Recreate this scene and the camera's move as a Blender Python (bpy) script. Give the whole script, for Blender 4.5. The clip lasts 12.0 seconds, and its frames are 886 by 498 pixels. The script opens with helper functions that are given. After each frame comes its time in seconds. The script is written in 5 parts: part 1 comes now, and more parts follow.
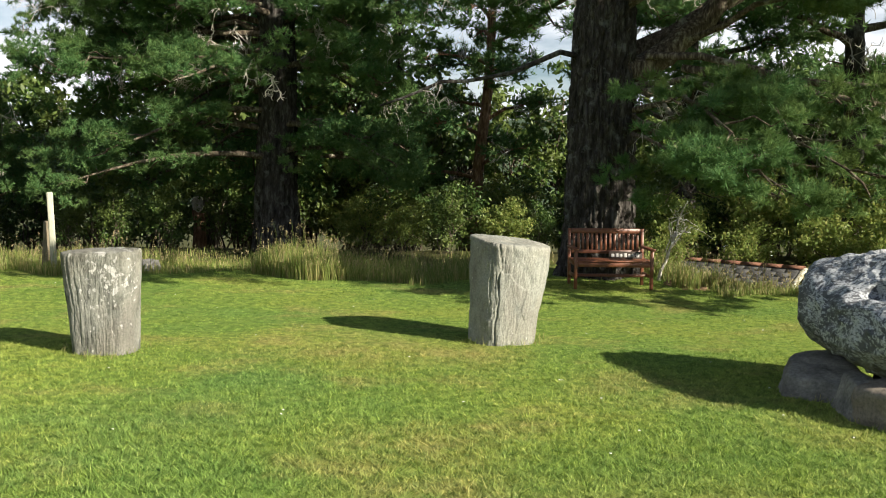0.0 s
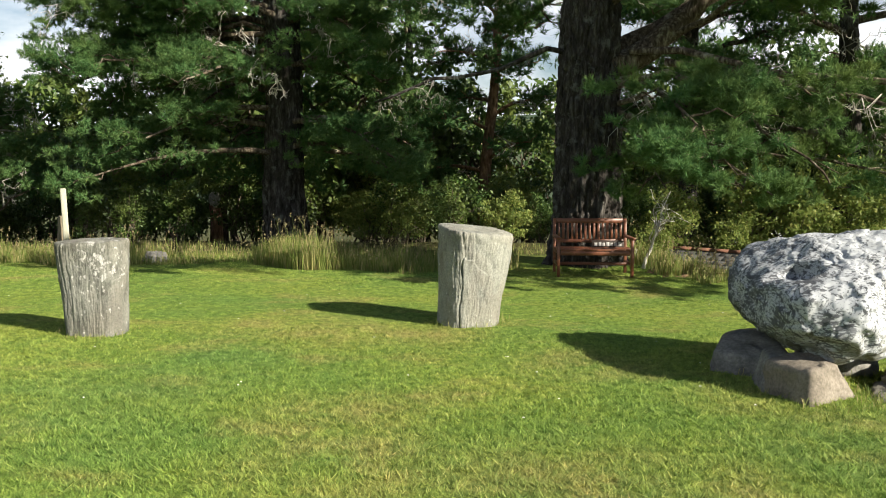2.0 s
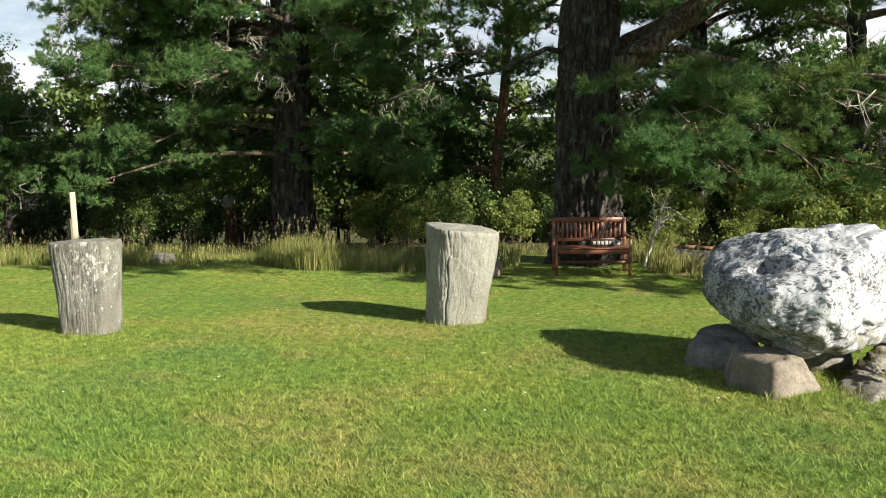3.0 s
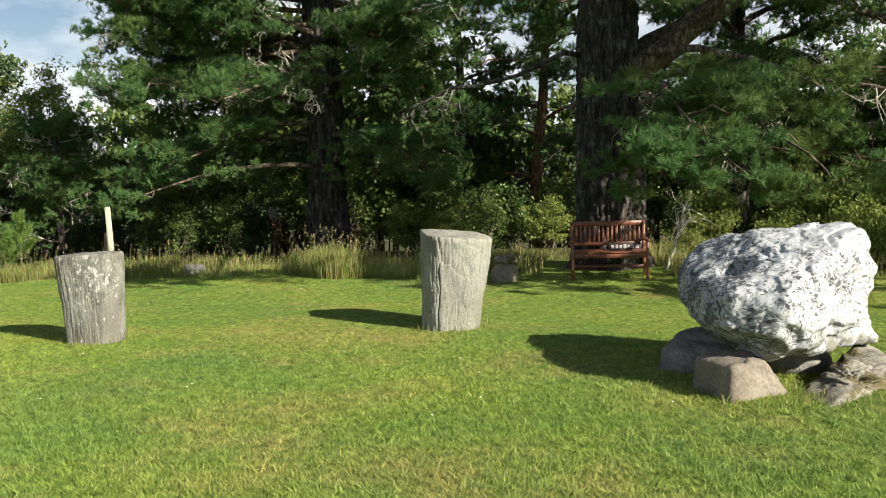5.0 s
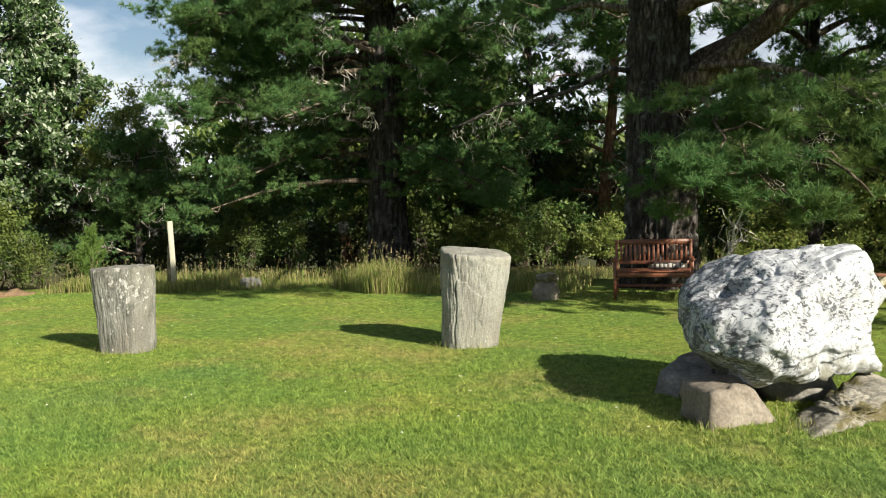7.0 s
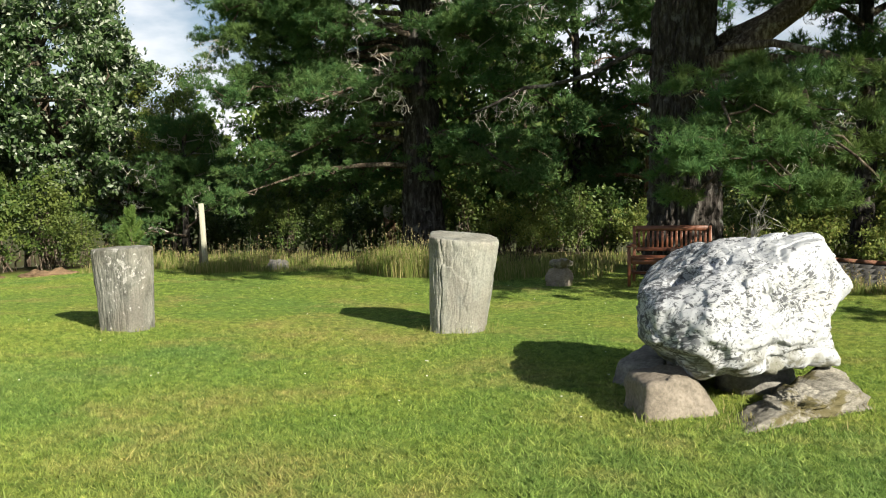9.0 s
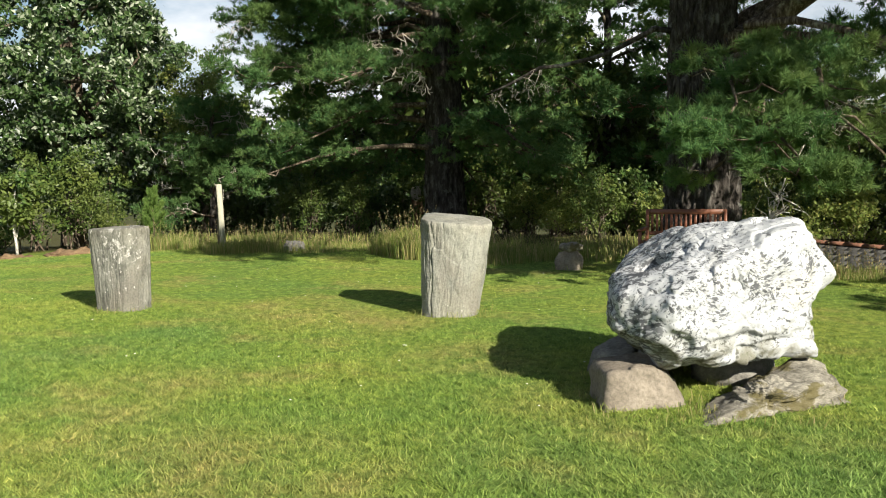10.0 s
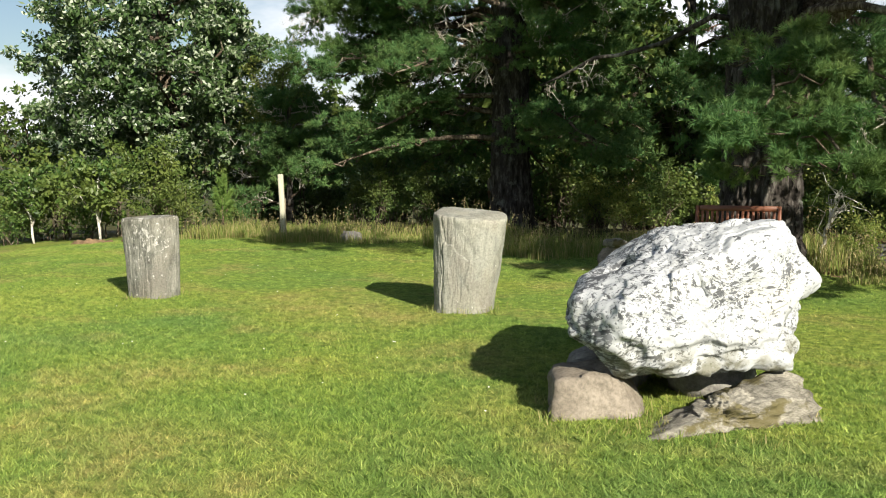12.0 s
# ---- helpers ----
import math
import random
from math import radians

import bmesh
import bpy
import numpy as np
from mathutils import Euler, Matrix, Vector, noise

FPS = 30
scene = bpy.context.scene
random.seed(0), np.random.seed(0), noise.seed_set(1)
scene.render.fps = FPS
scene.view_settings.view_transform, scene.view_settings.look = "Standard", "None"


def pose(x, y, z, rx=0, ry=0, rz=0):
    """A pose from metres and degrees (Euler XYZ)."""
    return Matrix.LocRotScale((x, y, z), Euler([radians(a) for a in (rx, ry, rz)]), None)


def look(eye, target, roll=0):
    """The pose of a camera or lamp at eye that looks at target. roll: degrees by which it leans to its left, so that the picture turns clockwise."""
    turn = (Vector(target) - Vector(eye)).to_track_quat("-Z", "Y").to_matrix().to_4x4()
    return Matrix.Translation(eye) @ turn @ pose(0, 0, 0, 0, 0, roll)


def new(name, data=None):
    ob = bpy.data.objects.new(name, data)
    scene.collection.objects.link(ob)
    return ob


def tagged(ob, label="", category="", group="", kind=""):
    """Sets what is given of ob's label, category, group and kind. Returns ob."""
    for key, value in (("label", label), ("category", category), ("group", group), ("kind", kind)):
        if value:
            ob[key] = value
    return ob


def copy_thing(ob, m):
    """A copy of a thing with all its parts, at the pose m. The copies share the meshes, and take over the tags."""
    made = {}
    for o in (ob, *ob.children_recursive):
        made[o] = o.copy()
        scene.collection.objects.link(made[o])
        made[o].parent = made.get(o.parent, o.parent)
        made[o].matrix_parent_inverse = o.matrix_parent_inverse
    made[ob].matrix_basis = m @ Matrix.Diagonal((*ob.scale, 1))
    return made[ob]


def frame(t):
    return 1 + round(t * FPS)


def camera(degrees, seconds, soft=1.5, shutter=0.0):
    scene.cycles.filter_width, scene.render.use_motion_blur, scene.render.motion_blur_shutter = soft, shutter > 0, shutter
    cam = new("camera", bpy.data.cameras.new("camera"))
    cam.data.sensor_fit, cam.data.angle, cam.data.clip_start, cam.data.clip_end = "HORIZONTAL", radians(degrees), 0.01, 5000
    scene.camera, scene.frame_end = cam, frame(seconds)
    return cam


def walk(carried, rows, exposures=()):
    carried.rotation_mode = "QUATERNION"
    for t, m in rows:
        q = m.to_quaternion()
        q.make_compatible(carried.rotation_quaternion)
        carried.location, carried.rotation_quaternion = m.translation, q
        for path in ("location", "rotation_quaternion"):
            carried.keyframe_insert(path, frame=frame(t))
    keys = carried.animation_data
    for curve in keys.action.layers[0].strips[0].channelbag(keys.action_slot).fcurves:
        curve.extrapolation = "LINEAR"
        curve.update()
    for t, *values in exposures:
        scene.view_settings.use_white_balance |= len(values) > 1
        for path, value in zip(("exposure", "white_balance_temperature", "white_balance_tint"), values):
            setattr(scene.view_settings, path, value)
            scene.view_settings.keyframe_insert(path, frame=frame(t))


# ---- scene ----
cam = camera(52.0, 12.0, 1.0)
PATH = [
    (0, (0.058, 0.765, 1.798), (0.028, 2.758, 1.632), 0.8),
    (0.5, (0.203, 0.581, 1.804), (0.161, 2.573, 1.634), 0.8),
    (1, (0.373, 0.422, 1.814), (0.317, 2.413, 1.639), 0.8),
    (1.5, (0.587, 0.28, 1.8), (0.506, 2.27, 1.622), 0.5),
    (2, (0.83, 0.163, 1.781), (0.722, 2.152, 1.603), 0.2),
    (2.5, (1.058, 0.058, 1.757), (0.923, 2.046, 1.582), -0.0),
    (4.5, (2.054, 0.069, 1.737), (1.761, 2.041, 1.575), -1.6),
    (5, (2.239, 0.105, 1.730), (1.909, 2.071, 1.576), -1.75),
    (5.5, (2.428, 0.122, 1.727), (2.057, 2.082, 1.583), -1.6),
    (6, (2.658, 0.138, 1.739), (2.23, 2.087, 1.606), -1.7),
    (6.5, (2.907, 0.199, 1.752), (2.418, 2.135, 1.628), -1.7),
    (7, (3.139, 0.274, 1.732), (2.599, 2.196, 1.617), -1.5),
    (9, (4.12, 0.639, 1.71), (3.416, 2.505, 1.564), -1.2),
    (9.5, (4.388, 0.839, 1.689), (3.637, 2.685, 1.527), -1.0),
    (10, (4.658, 1.045, 1.688), (3.854, 2.867, 1.505), -1.0),
    (10.5, (4.905, 1.236, 1.705), (4.048, 3.031, 1.501), -1.0),
    (11, (5.141, 1.374, 1.713), (4.233, 3.143, 1.499), -1.0),
    (11.5, (5.363, 1.537, 1.718), (4.398, 3.276, 1.506), -0.9),
    (12, (5.571, 1.695, 1.721), (4.549, 3.402, 1.518), -0.6),
]
walk(cam, [(t, look(eye, target, roll)) for t, eye, target, roll in PATH], [(0, 1.26), (2.5, 1.24), (5.5, 1.14), (9.5, 1.08), (12, 1.13)])

# ---- light and sky ----
SUN_DIR = Vector((0.85, -0.53, 0.53)).normalized()      # towards the sun
sun = new("sun", bpy.data.lights.new("sun", "SUN"))
sun.data.energy, sun.data.angle, sun.data.color = 5.0, radians(0.55), (1.0, 0.92, 0.77)
sun.matrix_world = look(SUN_DIR * 60, (0, 0, 0))

world = bpy.data.worlds.new("sky")
scene.world = world
world.use_nodes = True
wn, wl = world.node_tree.nodes, world.node_tree.links
wn.clear()
w_out, w_bg, w_sky = wn.new("ShaderNodeOutputWorld"), wn.new("ShaderNodeBackground"), wn.new("ShaderNodeTexSky")
w_sky.sky_type, w_sky.sun_disc = "NISHITA", False
w_sky.sun_elevation = math.asin(SUN_DIR.z)
w_sky.sun_rotation = math.atan2(SUN_DIR.x, SUN_DIR.y)
w_sky.air_density, w_sky.dust_density = 1.0, 0.6
w_co, w_map = wn.new("ShaderNodeTexCoord"), wn.new("ShaderNodeMapping")
w_map.inputs["Scale"].default_value = (1.0, 1.0, 2.6)
w_noise, w_ramp, w_mix = wn.new("ShaderNodeTexNoise"), wn.new("ShaderNodeValToRGB"), wn.new("ShaderNodeMixRGB")
w_noise.inputs["Scale"].default_value, w_noise.inputs["Detail"].default_value = 2.3, 7.0
w_noise.inputs["Roughness"].default_value = 0.55
w_ramp.color_ramp.elements[0].position, w_ramp.color_ramp.elements[1].position = 0.47, 0.61
w_mix.inputs[2].default_value = (12.4, 12.6, 13.0, 1)
wl.new(w_co.outputs["Generated"], w_map.inputs["Vector"])
wl.new(w_map.outputs[0], w_noise.inputs["Vector"])
# clouds bank up towards the horizon
w_sep, w_low, w_sum = wn.new("ShaderNodeSeparateXYZ"), wn.new("ShaderNodeMapRange"), wn.new("ShaderNodeMath")
w_low.inputs[1].default_value, w_low.inputs[2].default_value = 0.0, 0.30
w_low.inputs[3].default_value, w_low.inputs[4].default_value = 0.17, -0.07
w_sum.operation = "ADD"
wl.new(w_co.outputs["Generated"], w_sep.inputs[0])
wl.new(w_sep.outputs[2], w_low.inputs[0])
wl.new(w_low.outputs[0], w_sum.inputs[0])
wl.new(w_noise.outputs[0], w_sum.inputs[1])
wl.new(w_sum.outputs[0], w_ramp.inputs[0])
wl.new(w_ramp.outputs[0], w_mix.inputs[0])
wl.new(w_sky.outputs[0], w_mix.inputs[1])
wl.new(w_mix.outputs[0], w_bg.inputs[0])
w_bg.inputs[1].default_value = 0.043
wl.new(w_bg.outputs[0], w_out.inputs[0])


# ---- materials ----
def material(name, rough=0.85, spec=0.25):
    m = bpy.data.materials.new(name)
    m.use_nodes = True
    b = m.node_tree.nodes["Principled BSDF"]
    b.inputs["Roughness"].default_value = rough
    b.inputs["Specular IOR Level"].default_value = spec
    return m, m.node_tree.nodes, m.node_tree.links, b


def coords(nodes, links, kind="Object", scale=(1, 1, 1)):
    c, mp = nodes.new("ShaderNodeTexCoord"), nodes.new("ShaderNodeMapping")
    mp.inputs["Scale"].default_value = scale
    links.new(c.outputs[kind], mp.inputs["Vector"])
    return mp.outputs[0]


def position(nodes, links, scale=(1, 1, 1)):
    g, mp = nodes.new("ShaderNodeNewGeometry"), nodes.new("ShaderNodeMapping")
    mp.inputs["Scale"].default_value = scale
    links.new(g.outputs["Position"], mp.inputs["Vector"])
    return mp.outputs[0]


def grain(nodes, links, vec, scale, detail=4.0, rough=0.55):
    n = nodes.new("ShaderNodeTexNoise")
    n.inputs["Scale"].default_value, n.inputs["Detail"].default_value = scale, detail
    n.inputs["Roughness"].default_value = rough
    links.new(vec, n.inputs["Vector"])
    return n.outputs[0]


def ramp(nodes, links, fac, stops):
    r = nodes.new("ShaderNodeValToRGB")
    e = r.color_ramp.elements
    while len(e) < len(stops):
        e.new(0.5)
    for el, (p, c) in zip(e, stops):
        el.position, el.color = p, (*c, 1) if len(c) == 3 else (c[0], c[0], c[0], 1)
    links.new(fac, r.inputs[0])
    return r.outputs[0]


def mix(nodes, links, fac, a, b, mode="MIX"):
    m = nodes.new("ShaderNodeMixRGB")
    m.blend_type = mode
    for sock, v in ((m.inputs[0], fac), (m.inputs[1], a), (m.inputs[2], b)):
        if isinstance(v, (int, float)):
            sock.default_value = v
        elif isinstance(v, tuple):
            sock.default_value = (*v, 1)
        else:
            links.new(v, sock)
    return m.outputs[0]


def relief(nodes, links, bsdf, height, strength=0.5, distance=0.02):
    b = nodes.new("ShaderNodeBump")
    b.inputs["Strength"].default_value, b.inputs["Distance"].default_value = strength, distance
    links.new(height, b.inputs["Height"])
    links.new(b.outputs[0], bsdf.inputs["Normal"])


def island(nodes):
    return nodes.new("ShaderNodeNewGeometry").outputs["Random Per Island"]


def lawn_colour(n, l):
    """Patches of lush, yellowed and straw-coloured turf, shared by the turf and its blades."""
    p = position(n, l)
    big = grain(n, l, p, 0.38, 4.0, 0.55)
    spot = grain(n, l, position(n, l, (0.8, 1.1, 1)), 1.0, 5.0, 0.6)
    green = ramp(n, l, big, [(0.34, (0.152, 0.248, 0.054)), (0.48, (0.196, 0.280, 0.055)), (0.62, (0.244, 0.302, 0.060))])
    dry = ramp(n, l, spot, [(0.53, (0.0,)), (0.71, (0.75,))])
    # scorched blotches with ragged edges
    ragged = grain(n, l, p, 1.6, 6.0, 0.65)
    for x, y, r in ((-1.9, 10.1, 0.9), (-0.9, 9.9, 1.4), (0.1, 9.7, 1.0), (-0.2, 6.6, 0.9), (0.0, 5.5, 1.0), (1.7, 8.4, 0.9), (2.8, 7.2, 0.7), (1.3, 5.0, 1.3), (2.3, 5.2, 0.6)):
        far, fall, both = n.new("ShaderNodeVectorMath"), n.new("ShaderNodeMapRange"), n.new("ShaderNodeMath")
        far.operation, both.operation = "DISTANCE", "MULTIPLY"
        far.inputs[1].default_value = (x, y, 0)
        l.new(p, far.inputs[0])
        fall.inputs[1].default_value, fall.inputs[2].default_value = r * 0.2, r
        fall.inputs[3].default_value, fall.inputs[4].default_value = 1.0, 0.0
        l.new(far.outputs["Value"], fall.inputs[0])
        l.new(fall.outputs[0], both.inputs[0])
        l.new(ramp(n, l, ragged, [(0.36, (0.08,)), (0.62, (0.80,))]), both.inputs[1])
        dry = mix(n, l, 1.0, dry, both.outputs[0], "LIGHTEN")
    # lush, cooler turf where it stays damp
    lush = None
    for x, y, r in ((4.6, 6.0, 1.6), (6.5, 7.4, 1.6), (-2.6, 6.5, 1.7), (3.1, 5.9, 1.0), (-1.7, 8.4, 0.8), (-1.9, 7.4, 1.1)):
        far, fall = n.new("ShaderNodeVectorMath"), n.new("ShaderNodeMapRange")
        far.operation = "DISTANCE"
        far.inputs[1].default_value = (x, y, 0)
        l.new(p, far.inputs[0])
        fall.inputs[1].default_value, fall.inputs[2].default_value = r * 0.35, r
        fall.inputs[3].default_value, fall.inputs[4].default_value = 0.55, 0.0
        l.new(far.outputs["Value"], fall.inputs[0])
        lush = fall.outputs[0] if lush is None else mix(n, l, 1.0, lush, fall.outputs[0], "LIGHTEN")
    lush = mix(n, l, 1.0, lush, ramp(n, l, ragged, [(0.34, (0.25,)), (0.56, (1.0,))]), "MULTIPLY")
    c = mix(n, l, lush, mix(n, l, dry, green, (0.325, 0.288, 0.100)), (0.125, 0.225, 0.062))
    # tussocks of different grasses, a hand's width across
    tuft = grain(n, l, p, 11.0, 3.0, 0.6)
    return mix(n, l, 1.0, c, ramp(n, l, tuft, [(0.36, (0.66, 0.73, 0.68)), (0.50, (1.0,)), (0.64, (1.34, 1.27, 1.27))]), "MULTIPLY")


def make_lawn():
    m, n, l, b = material("turf", 0.95, 0.1)
    c = lawn_colour(n, l)
    fine = grain(n, l, position(n, l), 38.0, 5.0, 0.7)
    c = mix(n, l, 1.0, c, ramp(n, l, fine, [(0.25, (0.44,)), (0.7, (0.92,))]), "MULTIPLY")
    # rough woodland floor and far slopes outside the mown area
    sep = n.new("ShaderNodeSeparateXYZ")
    l.new(position(n, l), sep.inputs[0])
    edge = n.new("ShaderNodeMath")
    edge.operation = "MULTIPLY_ADD"
    edge.inputs[1].default_value, edge.inputs[2].default_value = 1.0, 0.0
    l.new(sep.outputs[1], edge.inputs[0])
    wood = n.new("ShaderNodeMapRange")
    wood.inputs[1].default_value, wood.inputs[2].default_value = 17.2, 18.6
    l.new(edge.outputs[0], wood.inputs[0])
    litter = ramp(n, l, grain(n, l, position(n, l), 2.2, 6.0), [(0.3, (0.030, 0.034, 0.012)), (0.6, (0.085, 0.080, 0.030)), (0.8, (0.060, 0.085, 0.022))])
    c = mix(n, l, wood.outputs[0], c, litter)
    far = n.new("ShaderNodeMapRange")
    far.inputs[1].default_value, far.inputs[2].default_value = 120.0, 260.0
    l.new(sep.outputs[1], far.inputs[0])
    # hill greens muted in the colour itself to stand in for distance haze
    hill = ramp(n, l, grain(n, l, position(n, l), 0.012, 6.0, 0.65), [(0.35, (0.030, 0.052, 0.032)), (0.5, (0.055, 0.082, 0.045)), (0.65, (0.095, 0.11, 0.062))])
    c = mix(n, l, far.outputs[0], c, hill)
    l.new(c, b.inputs["Base Color"])
    relief(n, l, b, grain(n, l, position(n, l), 60.0, 4.0, 0.7), 0.8, 0.02)
    return m


def leafy(name, stops, through_light=0.3, rough=0.55, spec=0.3, patch=None):
    """Foliage: a colour picked leaf by leaf, part of the light passing through."""
    m, n, l, b = material(name, rough, spec)
    c = ramp(n, l, island(n), stops)
    if patch:
        big = grain(n, l, position(n, l), patch[0], 3.0)
        c = mix(n, l, ramp(n, l, big, [(0.42, (0.0,)), (0.66, (patch[2],))]), c, patch[1])
    l.new(c, b.inputs["Base Color"])
    t, mx = n.new("ShaderNodeBsdfTranslucent"), n.new("ShaderNodeMixShader")
    l.new(c, t.inputs[0])
    mx.inputs[0].default_value = through_light
    l.new(b.outputs[0], mx.inputs[1])
    l.new(t.outputs[0], mx.inputs[2])
    l.new(mx.outputs[0], n["Material Output"].inputs[0])
    return m


def make_blades():
    m, n, l, b = material("grass_blades", 0.6, 0.25)
    c = lawn_colour(n, l)
    vary = ramp(n, l, island(n), [(0.0, (0.58, 0.68, 0.62)), (0.55, (1.0, 1.02, 1.0)), (0.9, (1.28, 1.26, 1.25)), (0.94, (1.6, 1.38, 1.7)), (1.0, (1.8, 1.5, 1.9))])
    c = mix(n, l, 1.0, c, vary, "MULTIPLY")
    l.new(c, b.inputs["Base Color"])
    t, mx = n.new("ShaderNodeBsdfTranslucent"), n.new("ShaderNodeMixShader")
    l.new(c, t.inputs[0])
    mx.inputs[0].default_value = 0.3
    l.new(b.outputs[0], mx.inputs[1])
    l.new(t.outputs[0], mx.inputs[2])
    l.new(mx.outputs[0], n["Material Output"].inputs[0])
    return m


def make_bark(name, dark, mid, light, scale=1.0, lichen=None):
    m, n, l, b = material(name, 0.95, 0.1)
    v = coords(n, l, "Object", (5 * scale, 5 * scale, 1.3 * scale))
    g = grain(n, l, v, 2.4, 8.0, 0.65)
    c = ramp(n, l, g, [(0.32, dark), (0.52, mid), (0.70, light)])
    if lichen:
        k = grain(n, l, coords(n, l), 3.0, 6.0, 0.7)
        c = mix(n, l, ramp(n, l, k, [(0.56, (0.0,)), (0.66, (0.75,))]), c, lichen)
    l.new(c, b.inputs["Base Color"])
    relief(n, l, b, g, 0.9, 0.05)
    return m


def make_standing_stone(name, lichen_amount, tone=1.0, shades=((0.10, 0.095, 0.080), (0.255, 0.245, 0.205), (0.40, 0.385, 0.325))):
    m, n, l, b = material(name, 0.92, 0.15)
    v = coords(n, l, "Object", (4.5, 4.5, 1.1))
    g = grain(n, l, coords(n, l, "Object", (2.6, 2.6, 1.3)), 2.6, 9.0, 0.66)
    c = ramp(n, l, g, [(0.30, shades[0]), (0.47, shades[1]), (0.66, shades[2])])
    warm = grain(n, l, coords(n, l), 2.2, 4.0)
    c = mix(n, l, ramp(n, l, warm, [(0.45, (0.0,)), (0.68, (0.25,))]), c, (0.30, 0.26, 0.18))
    dark = grain(n, l, coords(n, l, "Object", (1, 1, 0.5)), 3.4, 5.0, 0.6)
    c = mix(n, l, ramp(n, l, dark, [(0.50, (0.0,)), (0.66, (0.55 + 3 * max(lichen_amount, 0),))]), c, (0.13, 0.115, 0.10))
    spots = grain(n, l, coords(n, l, "Object", (1, 1, 0.8)), 17.0, 5.0, 0.66)
    # one large blotch high on the sunny face, small ones elsewhere
    near, reach = n.new("ShaderNodeVectorMath"), n.new("ShaderNodeMapRange")
    near.operation = "DISTANCE"
    near.inputs[1].default_value = (0.13, -0.28, 0.78)
    l.new(coords(n, l), near.inputs[0])
    reach.inputs[1].default_value, reach.inputs[2].default_value = 0.05, 0.42
    reach.inputs[3].default_value, reach.inputs[4].default_value = lichen_amount * 2.6, 0.0
    l.new(near.outputs["Value"], reach.inputs[0])
    add = n.new("ShaderNodeMath")
    add.operation = "ADD"
    l.new(spots, add.inputs[0])
    l.new(reach.outputs[0], add.inputs[1])
    c = mix(n, l, ramp(n, l, add.outputs[0], [(0.645 - max(lichen_amount, 0) * 0.45, (0.0,)), (0.70 - max(lichen_amount, 0) * 0.45, (0.85,))]), c, (0.60, 0.585, 0.55))
    specks = grain(n, l, coords(n, l), 45.0, 4.0, 0.7)
    c = mix(n, l, 1.0, c, ramp(n, l, specks, [(0.3, (0.62 * tone,)), (0.6, (tone,))]), "MULTIPLY")
    l.new(c, b.inputs["Base Color"])
    relief(n, l, b, grain(n, l, v, 6.0, 9.0, 0.7), 0.7, 0.028)
    return m


